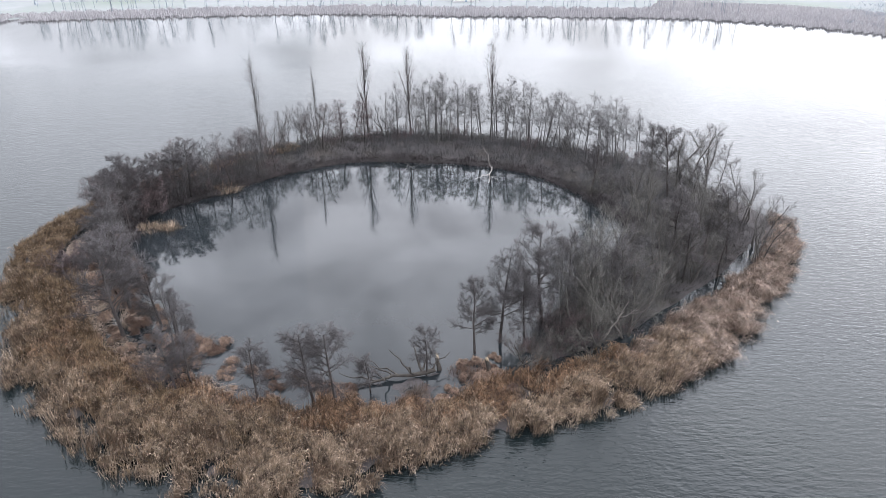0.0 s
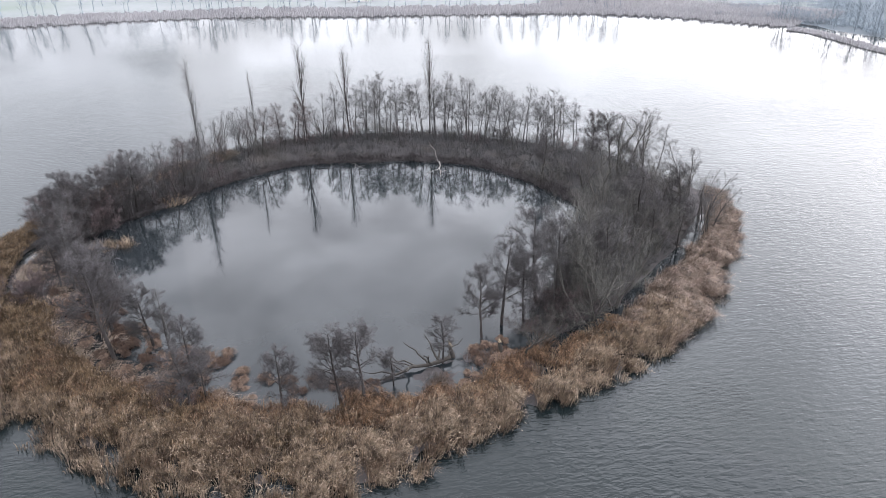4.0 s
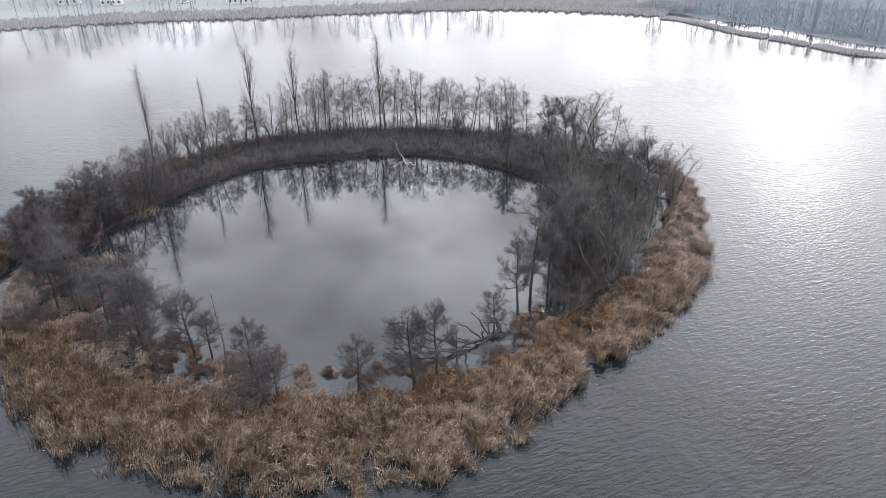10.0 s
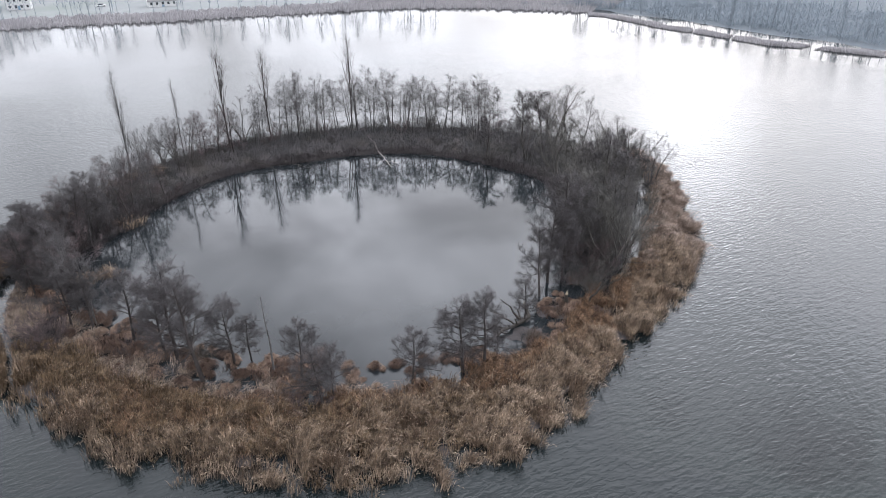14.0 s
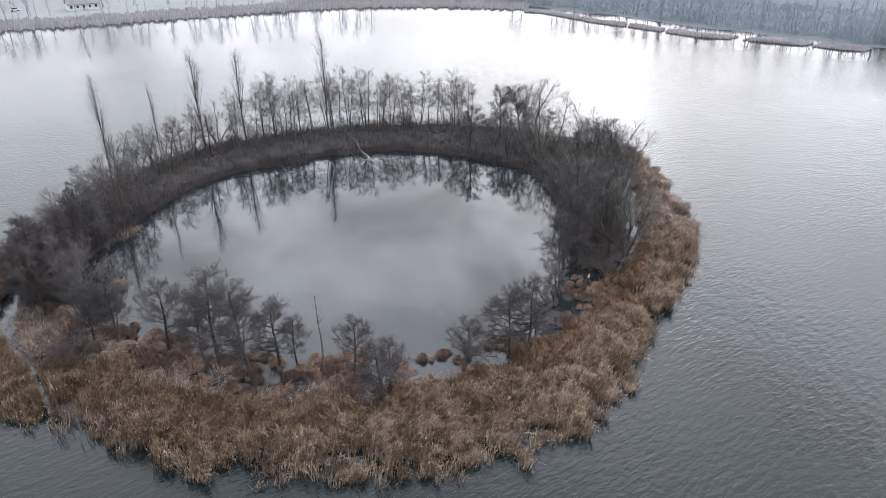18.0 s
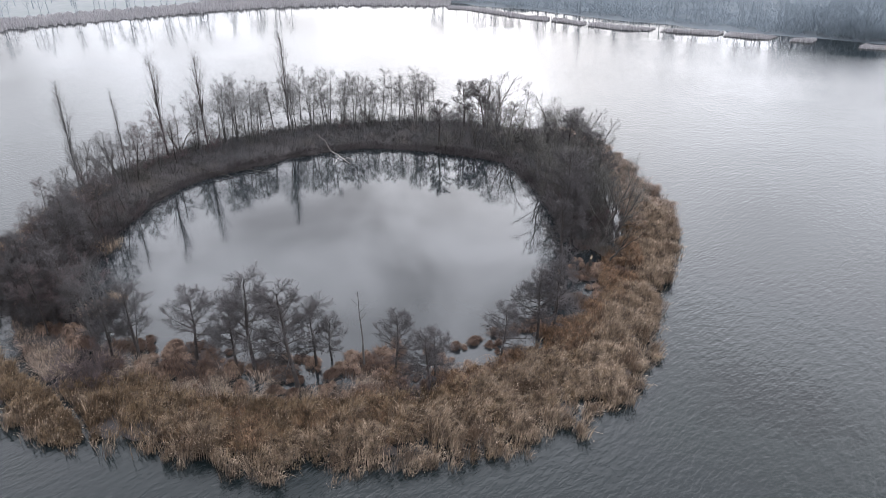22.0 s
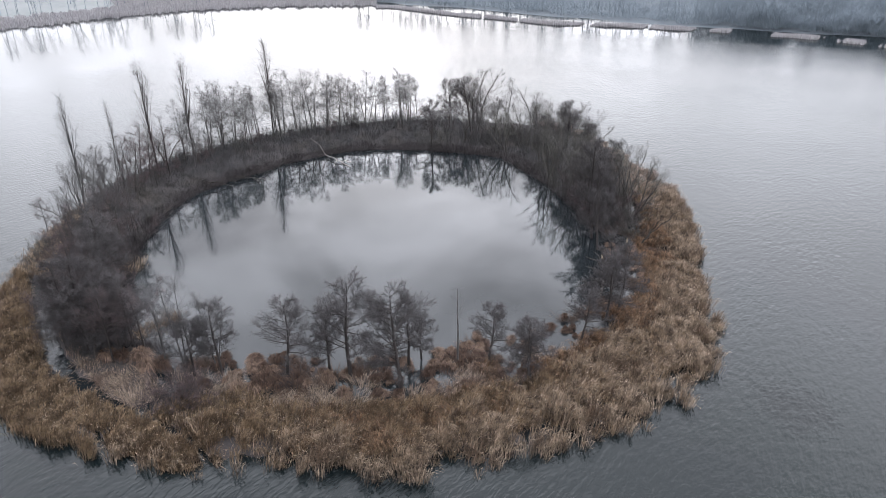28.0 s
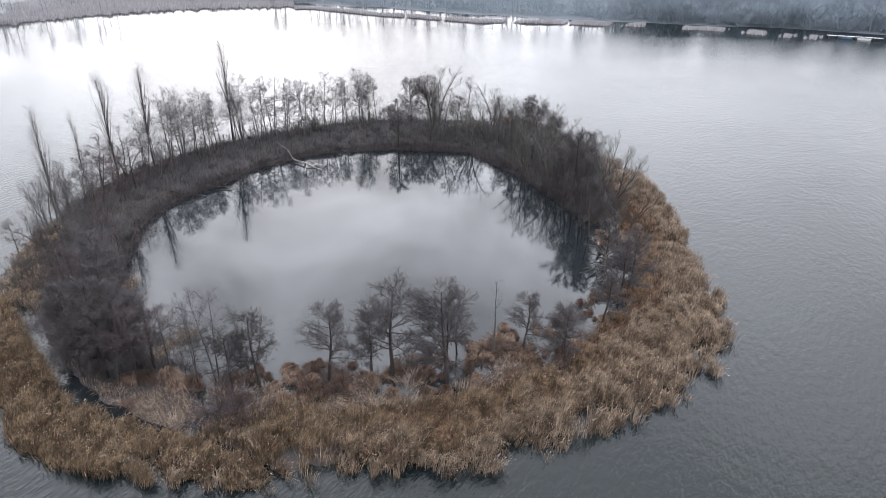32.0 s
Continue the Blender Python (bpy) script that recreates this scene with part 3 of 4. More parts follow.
stock("bush", 4, "willow_bush", "dense bare bush with many thin grey stems", "bush", "bushes on the island", "bush", 111, 5.0, 0.055, M_BARK, M_TWIG)
stock("bush_red", 3, "willow_bush", "dense bare bush with purple-brown twigs", "bush", "bushes on the island", "bush", 131, 5.0, 0.055, M_BARK, M_TWIG_RED)
stock("bush_green", 3, "willow_bush", "dense bare bush with olive-grey twigs", "bush", "bushes on the island", "bush", 151, 5.0, 0.055, M_BARK, M_TWIG_GREEN)
stock("bush_pale", 1, "willow_bush", "grey dead bush with tangled bare branches", "bush", "bushes on the island", "bush", 161, 5.0, 0.06, M_WILLOW, M_WILLOW)
stock("far", 4, "shore_tree", "tall bare tree on the far lake shore", "tree", "trees on the far shore", "far", 171, 15.0, 0.15, M_HAZE_BARK, M_HAZE_TWIG)
stock("poplar_grey", 1, "poplar_tree", "tall bare poplar with a grey trunk on the bank", "tree", "poplars on the bank", "poplar", 75, 20.0, 0.2, M_BARK_GREY_HAZED, M_BARK)
stock("snag", 1, "dead_tree", "thin dead grey trunk with few broken twigs", "tree", "", "snag", 191, 10.0, 0.14, M_BARK_GREY_HAZED, M_TWIG)
place_rng = np.random.default_rng(77)


def plant(kind, x, y, tall, lean=(0.0, 0.0), girth=1.0):
    """Sets a tree of that kind on the ground, tall metres high, leaning by degrees about x and y."""
    pick = STOCK[kind][int(place_rng.integers(len(STOCK[kind])))]
    k = tall / pick["top"]
    z = max(float(height(x, y)), -0.25)
    m = pose(x, y, z, lean[0], lean[1], 0) @ pose(0, 0, 0, 0, 0, float(place_rng.uniform(0, 360))) @ Matrix.Diagonal((k * girth, k * girth, k, 1))
    return copy_thing(pick, m)


# poplars on the far bank
plant("poplar_grey", -34.4, 122.8, 20.8, girth=0.8)
for x, y, h, g, lean in [(-24.5, 129.3, 15.9, 0.45, -1), (-15.1, 134.3, 19.8, 1.0, -2), (-6.3, 136.0, 18.7, 1.0, -4), (10.1, 132.6, 20.2, 0.9, 1)]:
    plant("poplar", x, y, h, (0, lean), g)
# alders along the near edge of the pond
for x, y, h in [(-41.3, 74.7, 9.5), (-45, 80.4, 8.7), (-47.1, 82, 7.6), (-38.8, 71.1, 8.1), (-37.8, 69.1, 12.0), (-36.4, 63.7, 12.6), (-32.8, 65.6, 8.3),
                (-31.1, 65.1, 6.0), (-27.7, 58.9, 7.6), (-18.5, 52.5, 7.4), (-12.9, 51.9, 9.4), (-10.6, 51.4, 9.6), (-7.5, 53.5, 4.8), (-1.9, 56.1, 6.0)]:
    plant("alder_near", x, y, h, girth=1.15)
for x, y, h in [(6.2, 62, 11.5), (11.3, 64.7, 13.6), (3.3, 59.9, 9.5), (9.0, 62.5, 9.0), (14.5, 67, 11.0)]:
    plant("alder_near", x, y, h)
plant("snag", -29.8, 61.4, 9.8)
plant("alder_near", -27.4, 54.2, 7.4, girth=1.2)
plant("bush_red", -28.6, 54.9, 3.2)
plant("alder_near", -25.9, 55.0, 6.2, girth=1.2)
for x, y, h in [(-46.2, 84.9, 11.0), (-47.4, 86.2, 10.0), (-44.6, 81.5, 9.0)]:
    plant("alder_pair", x, y, h)
# growth at the southern tip of the eastern thicket
for x, y, h in [(12.0, 59.5, 3.4), (15.0, 60.6, 3.6), (19.0, 63.0, 3.8), (8.0, 59.6, 3.0)]:
    plant("bush_red", x, y, h)
plant("bush_pale", 9.1, 57.4, 3.6)
plant("snag", 16.8, 61.6, 9.0, (0, 4))
plant("snag", 24.6, 67.9, 6.0, (3, 6))
plant("willow", 17.0, 69.0, 9.3)
for x, y, h in [(-50.9, 79.9, 3.7), (-49.6, 79.0, 3.5), (-50.2, 81.0, 3.9), (-49.2, 80.2, 3.6)]:
    plant("bush_red", x, y, h, girth=1.15)
for x, y, h in [(-48.8, 98.5, 6.0), (-47.6, 96.4, 6.4), (-49.2, 100.8, 5.6), (-47.0, 101.5, 6.2)]:
    plant("bush_red", x, y, h, girth=1.1)
plant("alder_near", -48.3, 93.5, 8.8)
# willows at the eastern corner
for x, y, h in [(39.5, 103.5, 12.4), (44, 105, 11.8), (45.5, 92, 9.5), (44.0, 84, 8.5), (42, 79, 7.5)]:
    plant("willow", x, y, h, girth=1.15)


def scatter(kinds, count, a0, a1, s0, s1, h0, h1, apart, seed):
    """Trees strewn over a stretch of the ring, at least apart metres from one another."""
    rng, got = np.random.default_rng(seed), []
    for _ in range(count * 30):
        if len(got) >= count:
            break
        x, y = spot(rng.uniform(a0, a1), rng.uniform(s0, s1))
        if all((x - u) ** 2 + (y - v) ** 2 > apart * apart for u, v in got):
            got.append((x, y))
            plant(kinds[int(rng.integers(len(kinds)))], x, y, rng.uniform(h0, h1), (rng.normal() * 3, rng.normal() * 3), rng.uniform(0.85, 1.2))


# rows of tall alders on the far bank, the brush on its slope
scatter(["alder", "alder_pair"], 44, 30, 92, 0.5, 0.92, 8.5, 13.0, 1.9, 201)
scatter(["alder_red", "alder_pair", "willow"], 26, 92, 134, 0.4, 0.92, 5.0, 9.5, 2.6, 202)
scatter(["bush", "bush", "bush_green"], 44, 20, 140, 0.03, 0.5, 1.2, 2.2, 2.4, 203)
scatter(["bush", "bush", "bush_green", "bush_red"], 64, 20, 140, 0.5, 0.92, 1.8, 3.8, 2.1, 208)
# thicket on the eastern side
scatter(["alder_near", "alder", "alder_pair", "willow_green", "willow", "willow_green"], 26, -52, -22, 0.04, 0.47, 6.5, 12.0, 2.7, 204)
scatter(["alder_near", "alder", "willow_green", "willow", "willow_green"], 22, -22, 24, 0.04, 0.66, 6.5, 12.0, 2.8, 214)
scatter(["bush", "bush_green", "bush_red"], 21, -56, -22, 0.0, 0.46, 2.8, 5.0, 2.6, 205)
scatter(["bush", "bush_green", "bush_red"], 15, -22, 25, 0.0, 0.66, 2.8, 5.0, 2.8, 215)
# lower growth on the western side
scatter(["alder", "alder_red", "alder_pair"], 20, 130, 158, 0.04, 0.34, 7.0, 10.5, 2.2, 206)
scatter(["alder_near", "alder_red", "alder_near"], 19, 156, 180, 0.02, 0.32, 7.5, 11.0, 1.8, 216)
scatter(["bush_red", "bush", "bush_green"], 14, 130, 147, 0.0, 0.6, 2.4, 4.2, 2.3, 207)
scatter(["bush_red", "bush"], 9, 147, 161, 0.02, 0.3, 2.4, 4.2, 2.1, 218)
scatter(["bush_red", "bush"], 12, 160, 177, 0.02, 0.27, 3.0, 5.0, 1.9, 217)


# ---- reeds and sedge ----
def blades(name, label, mat, count, inside, tall, wide, seed, lean=0.35, box=(-68, 57, 36, 142), clump=0.7, upright=0.0, per=26, swirl=3.4, stray=2.0, toward=0.5, clear=0.0):
    """A bed of bent blades, each with a foot, a knee and a tip, where inside(x, y, deg, s, random) holds."""
    rng = np.random.default_rng(seed)
    tufts = count // per
    xs, ys = np.zeros(0), np.zeros(0)
    while len(xs) < tufts:
        x, y = rng.uniform(box[0], box[1], tufts), rng.uniform(box[2], box[3], tufts)
        deg, s, _ = ring(x, y)
        ok = inside(x, y, deg, s, rng.random(tufts))
        xs, ys = np.append(xs, x[ok]), np.append(ys, y[ok])
    # each blade belongs to a tuft, whose blades lean the same way and splay
    who = rng.integers(0, tufts, count)
    h1, h2 = rng.random(tufts)[who], rng.random(tufts)[who]
    off = rng.normal(0, clump / 2, (2, count))
    x, y = xs[:tufts][who] + off[0], ys[:tufts][who] + off[1]
    wind = toward + swirl * (lumps(x, y, 8.0) - 0.5) + stray * (h1 - 0.5) + np.where(rng.random(tufts)[who] < 0.05 * stray, 3.0, 0.0)
    h = rng.uniform(*tall, count) * (0.55 + 0.9 * lumps(x + 40, y, 1.7)) * (0.8 + 0.4 * h2)
    amount = h * (lean * (0.4 + 0.9 * h2) * (1 - upright) + 0.08)
    spread = rng.normal(0, 0.13, (2, count)) * h + off * 0.6
    lx, ly = np.cos(wind) * amount + spread[0], np.sin(wind) * amount + spread[1]
    z = np.maximum(height(x, y), -0.3) - 0.05
    w = rng.uniform(*wide, count)
    face = rng.uniform(0, np.pi, count)
    wx, wy = np.cos(face) * w / 2, np.sin(face) * w / 2
    foot = np.stack([x, y, z], 1)
    knee = np.stack([x + lx * 0.5, y + ly * 0.5, z + h * 0.7], 1)
    over = np.clip(1.05 - 0.8 * (np.hypot(lx, ly) / h) ** 1.5 - 0.15 * rng.random(count), 0.4, 1.0)
    tip = np.stack([x + lx * 1.15, y + ly * 1.15, z + h * over], 1)
    side = np.stack([wx, wy, np.zeros(count)], 1)
    if clear:
        on = channel(x, y) > clear * (0.8 + 0.4 * h1)
        foot, knee, tip, side, count = foot[on], knee[on], tip[on], side[on], int(on.sum())
    v = np.stack([foot - side * 0.4, foot + side * 0.4, knee - side, knee + side, tip], 1).reshape(-1, 3)
    i = np.arange(count)[:, None] * 5
    f = np.concatenate([i + [0, 1, 3], i + [0, 3, 2], i + [2, 3, 4]])
    tagged(new(name, mesh_from(name, v, f, mat, flat=True)), label, "reeds", kind="stuff")
    return knee, tip


def plumes(stalks, share, seed, label):
    """Feathery seed heads, each a flat spindle that carries on from its stalk's tip."""
    rng = np.random.default_rng(seed)
    knee, tip = stalks
    on = rng.random(len(tip)) < share
    knee, tip = knee[on], tip[on]
    n = len(tip)
    d = tip - knee
    d /= np.linalg.norm(d, axis=1)[:, None] + 1e-9
    size = rng.uniform(0.16, 0.32, (n, 1))
    face = rng.uniform(0, np.pi, n)
    side = np.stack([np.cos(face), np.sin(face), np.zeros(n)], 1) * rng.uniform(0.02, 0.042, (n, 1))
    low, mid, top = tip - d * size * 0.5, tip - d * size * 0.05, tip + d * size * 0.6
    v = np.stack([low, mid - side, mid + side, top], 1).reshape(-1, 3)
    i = np.arange(n)[:, None] * 4
    tagged(new("reed_plumes", mesh_from("reed_plumes", v, np.concatenate([i + [0, 2, 1], i + [1, 2, 3]]), M_PLUME, flat=True)), label, "reeds", kind="stuff")


def outer_belt(x, y, deg, s, q):
    start = belt_start(deg)
    ragged = np.where(deg > -50, 0.05, 0.12) * (lumps(x, y, 2.3) - 0.5) + 0.10 * (lumps(x, y, 0.9) - 0.5)
    gap = (lumps(x, y, 1.7) < 0.30) & (s > 0.78)
    nick = np.hypot((x - 5.2) / 0.9, (y - 49.5) / 4.5) < 1
    thin = np.where(deg < -112, 0.5, 1.0) * (1 - 0.6 * smooth(0.80, 0.95, s))
    return (s + ragged > start) & (s + ragged < np.where(deg < -100, 1.01, 0.965)) & (deg > -168) & (deg < 5) & (q < thin) & ~gap & ~nick & (lumps(x + 5, y + 2, 1.15) > 0.27)


def near_belt(x, y, deg, s, q):
    inner = smooth(0.10, 0.24, s - belt_start(deg) + 0.25 * (lumps(x, y, 4.0) - 0.5))
    return outer_belt(x, y, deg, s, q) & (deg < -40 + 10 * (q - 0.5)) & (lumps(q * 900, q * 700, 1.0) < 0.15 + inner)


def east_belt(x, y, deg, s, q):
    return outer_belt(x, y, deg, s, q) & (deg > -46 + 10 * (q - 0.5))


def rust_belt(x, y, deg, s, q):
    rel = s - belt_start(deg) + 0.25 * (lumps(x, y, 4.0) - 0.5)
    return (deg > -150) & (deg < -42) & (rel > -0.12) & (rel < 0.24) & (s < 0.85) & (q < 1.1 - 1.6 * np.maximum(rel, 0.0)) & (height(x, y) > -0.1) & (lumps(x + 3, y, 1.3) > 0.3) & (np.hypot((x + 5.2) / 5.6, (y - 55.6) / 2.2) > 1)


def west_belt(x, y, deg, s, q):
    d = deg % 360
    ragged = 0.10 * (lumps(x, y, 2.3) - 0.5)
    return (d > 146) & (d < 222) & (s + ragged > 0.40) & (s + ragged < 0.96) & (x < np.interp(y, [66, 75, 83, 90, 94, 99, 103, 109, 115, 120], [-53.0, -53.2, -54.6, -55.5, -55.6, -54.3, -52.6, -50.2, -47.6, -45.2])) & (lumps(x, y, 2.0) > 0.2)


def corner_belt(x, y, deg, s, q):
    ragged = 0.12 * (lumps(x, y, 2.3) - 0.5)
    return (deg > -168) & (deg < -96) & (s + ragged > 0.48) & (s + ragged < 0.96) & (lumps(x, y, 1.3) > 0.28) & (q < 1.0 - 0.8 * smooth(0.68, 0.88, s))


def flattened(x, y, deg, s, q):
    west = (deg % 360 > 164) & (deg % 360 < 186) & (s > 0.34) & (s < 0.72) & (x > -54.6)
    return ((deg > -178) & (deg < -104) & (s > 0.25) & (s < 0.66) | west) & (channel(x, y) > 1.0) & (height(x, y) > -0.06) & (lumps(x + 9, y, 2.4) > 0.25)


def swamp_sedge(x, y, deg, s, q):
    return (deg < -60) & (deg > -172) & (s > 0.0) & (s < 0.55) & (height(x, y) > 0.07 - 0.08 * q) & (lumps(x, y + 7, 2.2) > 0.25) & (np.hypot((x + 5.2) / 5.6, (y - 55.6) / 2.2) > 1)


def bank_grass(x, y, deg, s, q):
    d = deg % 360
    return (d > 10) & (d < 175) & (s > 0.03) & (s < 0.95) & (q < 0.8)


def tan_patches(x, y, deg, s, q):
    return (np.hypot((x + 43.5) / 2.6, (y - 93) / 1.4) < 1) | (np.hypot((x + 37.5) / 2.2, (y - 107.8) / 1.0) < 1) | ((deg > 118) & (deg < 160) & (s > 0.62) & (s < 0.97) & (lumps(x, y, 4.0) > 0.4))


def thicket(x, y, deg, s, q):
    d = deg % 360
    return (((d > 300) | (d < 165)) & (s > -0.01) & (s < np.where((d > 300) | (d < 15), 0.44, 0.95)) | (d >= 165) & (d < 177) & (s > 0.02) & (s < 0.3)) & (q < np.where((d > 300) | (d < 15), 0.6, 0.9))


def east_litter(x, y, deg, s, q):
    return (deg > -62) & (deg < 12) & (s > 0.02) & (s < 0.7) & (height(x, y) > 0.05)


WIND = dict(toward=-0.7, swirl=1.5, stray=1.2)
stand = blades("reed_bed", "pale straw-coloured dry reeds standing in tufts along the lake edge", M_REED, 74000, near_belt, (1.3, 2.1), (0.03, 0.06), 301, clump=0.5, lean=0.4, per=30, upright=0.6, clear=1.0, **WIND)
plumes(stand, 0.08, 321, "pale seed plumes of the dry reeds")
stand = blades("reed_bed", "soft pinkish tan reeds combed towards the lake", M_REED_EAST, 50000, east_belt, (1.1, 1.8), (0.03, 0.06), 311, clump=0.55, lean=0.5, per=30, upright=0.25, toward=-0.4, swirl=1.5, stray=1.0)
plumes(stand, 0.1, 322, "pale pinkish plumes of the eastern reeds")
blades("reed_bed", "rusty brown reeds between the swamp and the lake", M_REED_RUST, 46000, rust_belt, (0.9, 1.6), (0.03, 0.06), 312, clump=0.6, lean=0.6, per=36, upright=0.2, toward=-0.7, swirl=2.4, stray=1.4, clear=1.0)
stand = blades("reed_bed", "golden brown standing reeds beyond a flooded ditch", M_REED_GOLD, 42000, west_belt, (1.1, 1.7), (0.03, 0.055), 302, upright=0.5, per=30, clump=0.55, clear=0.9, **WIND)
plumes(stand, 0.05, 323, "tan plumes of the golden reeds")
stand = blades("reed_bed", "golden brown standing reeds in the swampy corner", M_REED_GOLD, 34000, corner_belt, (1.2, 1.9), (0.03, 0.055), 306, upright=0.5, per=30, clump=0.55, clear=0.9, **WIND)
plumes(stand, 0.05, 324, "tan plumes of the corner reeds")
blades("reed_bed", "grey-tan flattened reeds lying in shallow water", M_REED_FLAT, 26000, flattened, (0.5, 1.0), (0.03, 0.06), 307, lean=1.0, clump=0.9, per=50, clear=1.2)
blades("reed_bed", "pale tan reed patches at the pond's edge", M_REED, 9000, tan_patches, (0.9, 1.6), (0.03, 0.07), 308)
blades("sedge_bed", "rusty brown dead sedge in the flooded swamp", M_SEDGE, 20000, swamp_sedge, (0.35, 0.8), (0.03, 0.06), 303, lean=0.7, clump=0.9, per=80)
blades("bank_grass", "brown dead grass on the far bank", M_GRASS, 12000, bank_grass, (0.3, 0.7), (0.03, 0.07), 304, lean=0.6)
blades("undergrowth", "brown dead grass and litter under the thicket", M_GRASS, 18000, east_litter, (0.4, 0.9), (0.03, 0.07), 305, lean=0.6)
blades("brush", "thin grey-brown brush under the bare trees", M_BRUSH, 58000, thicket, (0.6, 1.5), (0.016, 0.036), 309, lean=0.35, clump=1.2, per=14)


def water_edge(x, y, deg, s, q):
    d = deg % 360
    stilts = (np.hypot(x + 50.2, y - 79.8) < 1.7) | (np.hypot(x + 49.6, y - 100.0) < 1.8) | (np.hypot(x + 42.2, y - 73.6) < 1.0)
    return stilts | ((d > 305) | (d < 182)) & (s > -0.02) & (s < 0.05)


blades("bank_brush", "dark overhanging roots and stems along the pond bank", M_ROOT, 28000, water_edge, (0.7, 1.6), (0.02, 0.045), 310, lean=0.6, clump=0.8, per=10)


def sedge_tussock(seed, mat, label):
    """A bell-shaped tussock: a dark root mound with sedge leaves arching over it and drooping to the water."""
    rng = np.random.default_rng(seed)
    root = tagged(new("sedge_tussock"), label, "tussock", "sedge tussocks in the pond")
    bm = bmesh.new()
    bmesh.ops.create_icosphere(bm, subdivisions=2, radius=0.45)
    for v in bm.verts:
        v.co.z = v.co.z * 0.8 + 0.05
        v.co += Vector(rng.normal(0, 0.02, 3))
    me = bpy.data.meshes.new("root_mound")
    bm.to_mesh(me)
    bm.free()
    me.materials.append(M_GROUND)
    part("root_mound", me, root, "dark brown root mound")
    n = 460
    a, up = rng.uniform(0, 2 * np.pi, n), rng.random(n)
    lop = 1 + 0.25 * np.sin(a + seed) + 0.15 * np.sin(3 * a + 2 * seed)
    foot = np.stack([np.cos(a) * 0.3 * (1 - up), np.sin(a) * 0.3 * (1 - up), np.full(n, 0.3)], 1)
    out = rng.uniform(0.3, 0.8, n) * lop
    knee = np.stack([np.cos(a) * out * 0.55, np.sin(a) * out * 0.55, rng.uniform(0.5, 0.95, n)], 1)
    tip = np.stack([np.cos(a) * out * 1.05, np.sin(a) * out * 1.05, np.maximum(knee[:, 2] - rng.uniform(0.1, 0.85, n) * out / 0.6, 0.05)], 1)
    side = np.stack([-np.sin(a), np.cos(a), np.zeros(n)], 1) * 0.017
    v = np.stack([foot - side, foot + side, knee - side, knee + side, tip], 1).reshape(-1, 3)
    i = np.arange(n)[:, None] * 5
    tagged(part("leaf_tuft", mesh_from("leaf_tuft", v, np.concatenate([i + [0, 1, 3], i + [0, 3, 2], i + [2, 3, 4]]), mat, flat=True), root), kind="stuff")
    return root


RUSTY, PALE = "round rusty sedge tussock standing in shallow water", "pale brown drooping sedge tussock in the swamp"
TUSSOCKS = [sedge_tussock(501 + i, M_SEDGE if i < 3 else M_TUSSOCK, RUSTY if i < 3 else PALE) for i in range(6)]


def place_tussocks():
    rng = np.random.default_rng(505)
    spots = [(-15.5, 55.9), (-13.1, 54.9), (-18.2, 56.6), (-23.3, 57.6), (-22.4, 56.0), (-11.9, 54.1), (-10.7, 52.6), (-24.6, 62.2), (-17.3, 52.6),
             (-20.5, 57.5), (-25.6, 60.4), (-16.6, 54.3), (-26.5, 58.2), (-30.5, 63.2), (-33.5, 67.8), (-41.8, 76.6), (-39.5, 76.8), (-35.2, 70.4)]
    heaps = [(-49.6, 90.8), (-48.6, 89.2), (-48.9, 87.6), (-47.8, 86.2), (-46.2, 76.6), (-45.0, 75.8), (-43.9, 75.2), (-43.0, 74.4), (-41.6, 72.9), (-50.2, 92.2), (-39.8, 70.6)]
    spots = heaps + spots
    while len(spots) < 210:
        deg = rng.uniform(-168, -66)
        x, y = spot(deg, 0.03 + 0.47 * rng.random() ** 1.3)
        if math.hypot((x + 5.2) / 5.6, (y - 55.6) / 2.2) > 1 and lumps(x, y, 5.0) > 0.3:
            spots.append((x, y))
    for x, y in spots:
        j = int(rng.integers(6))
        k = rng.uniform(1.3, 1.9) if (x, y) in heaps else rng.uniform(0.5, 1.2)
        m = pose(x, y, max(float(height(x, y)), -0.15), 0, 0, rng.uniform(0, 360)) @ Matrix.Diagonal((k * rng.uniform(0.8, 1.7), k * rng.uniform(0.8, 1.3), k * rng.uniform(0.6, 1.1), 1))
        copy_thing(TUSSOCKS[j], m)


place_tussocks()


# ---- dead wood ----
def branchy(rng, a, b, r0, n, sag=0.3):
    """A crooked line from a to b."""
    a, b = np.array(a, float), np.array(b, float)
    out = []
    for i in range(n + 1):
        q = i / n
        p = a * (1 - q) + b * q + rng.normal(size=3) * sag * math.sin(math.pi * q) * 0.5
        out.append((p, r0 * (1 - 0.75 * q)))
    return out


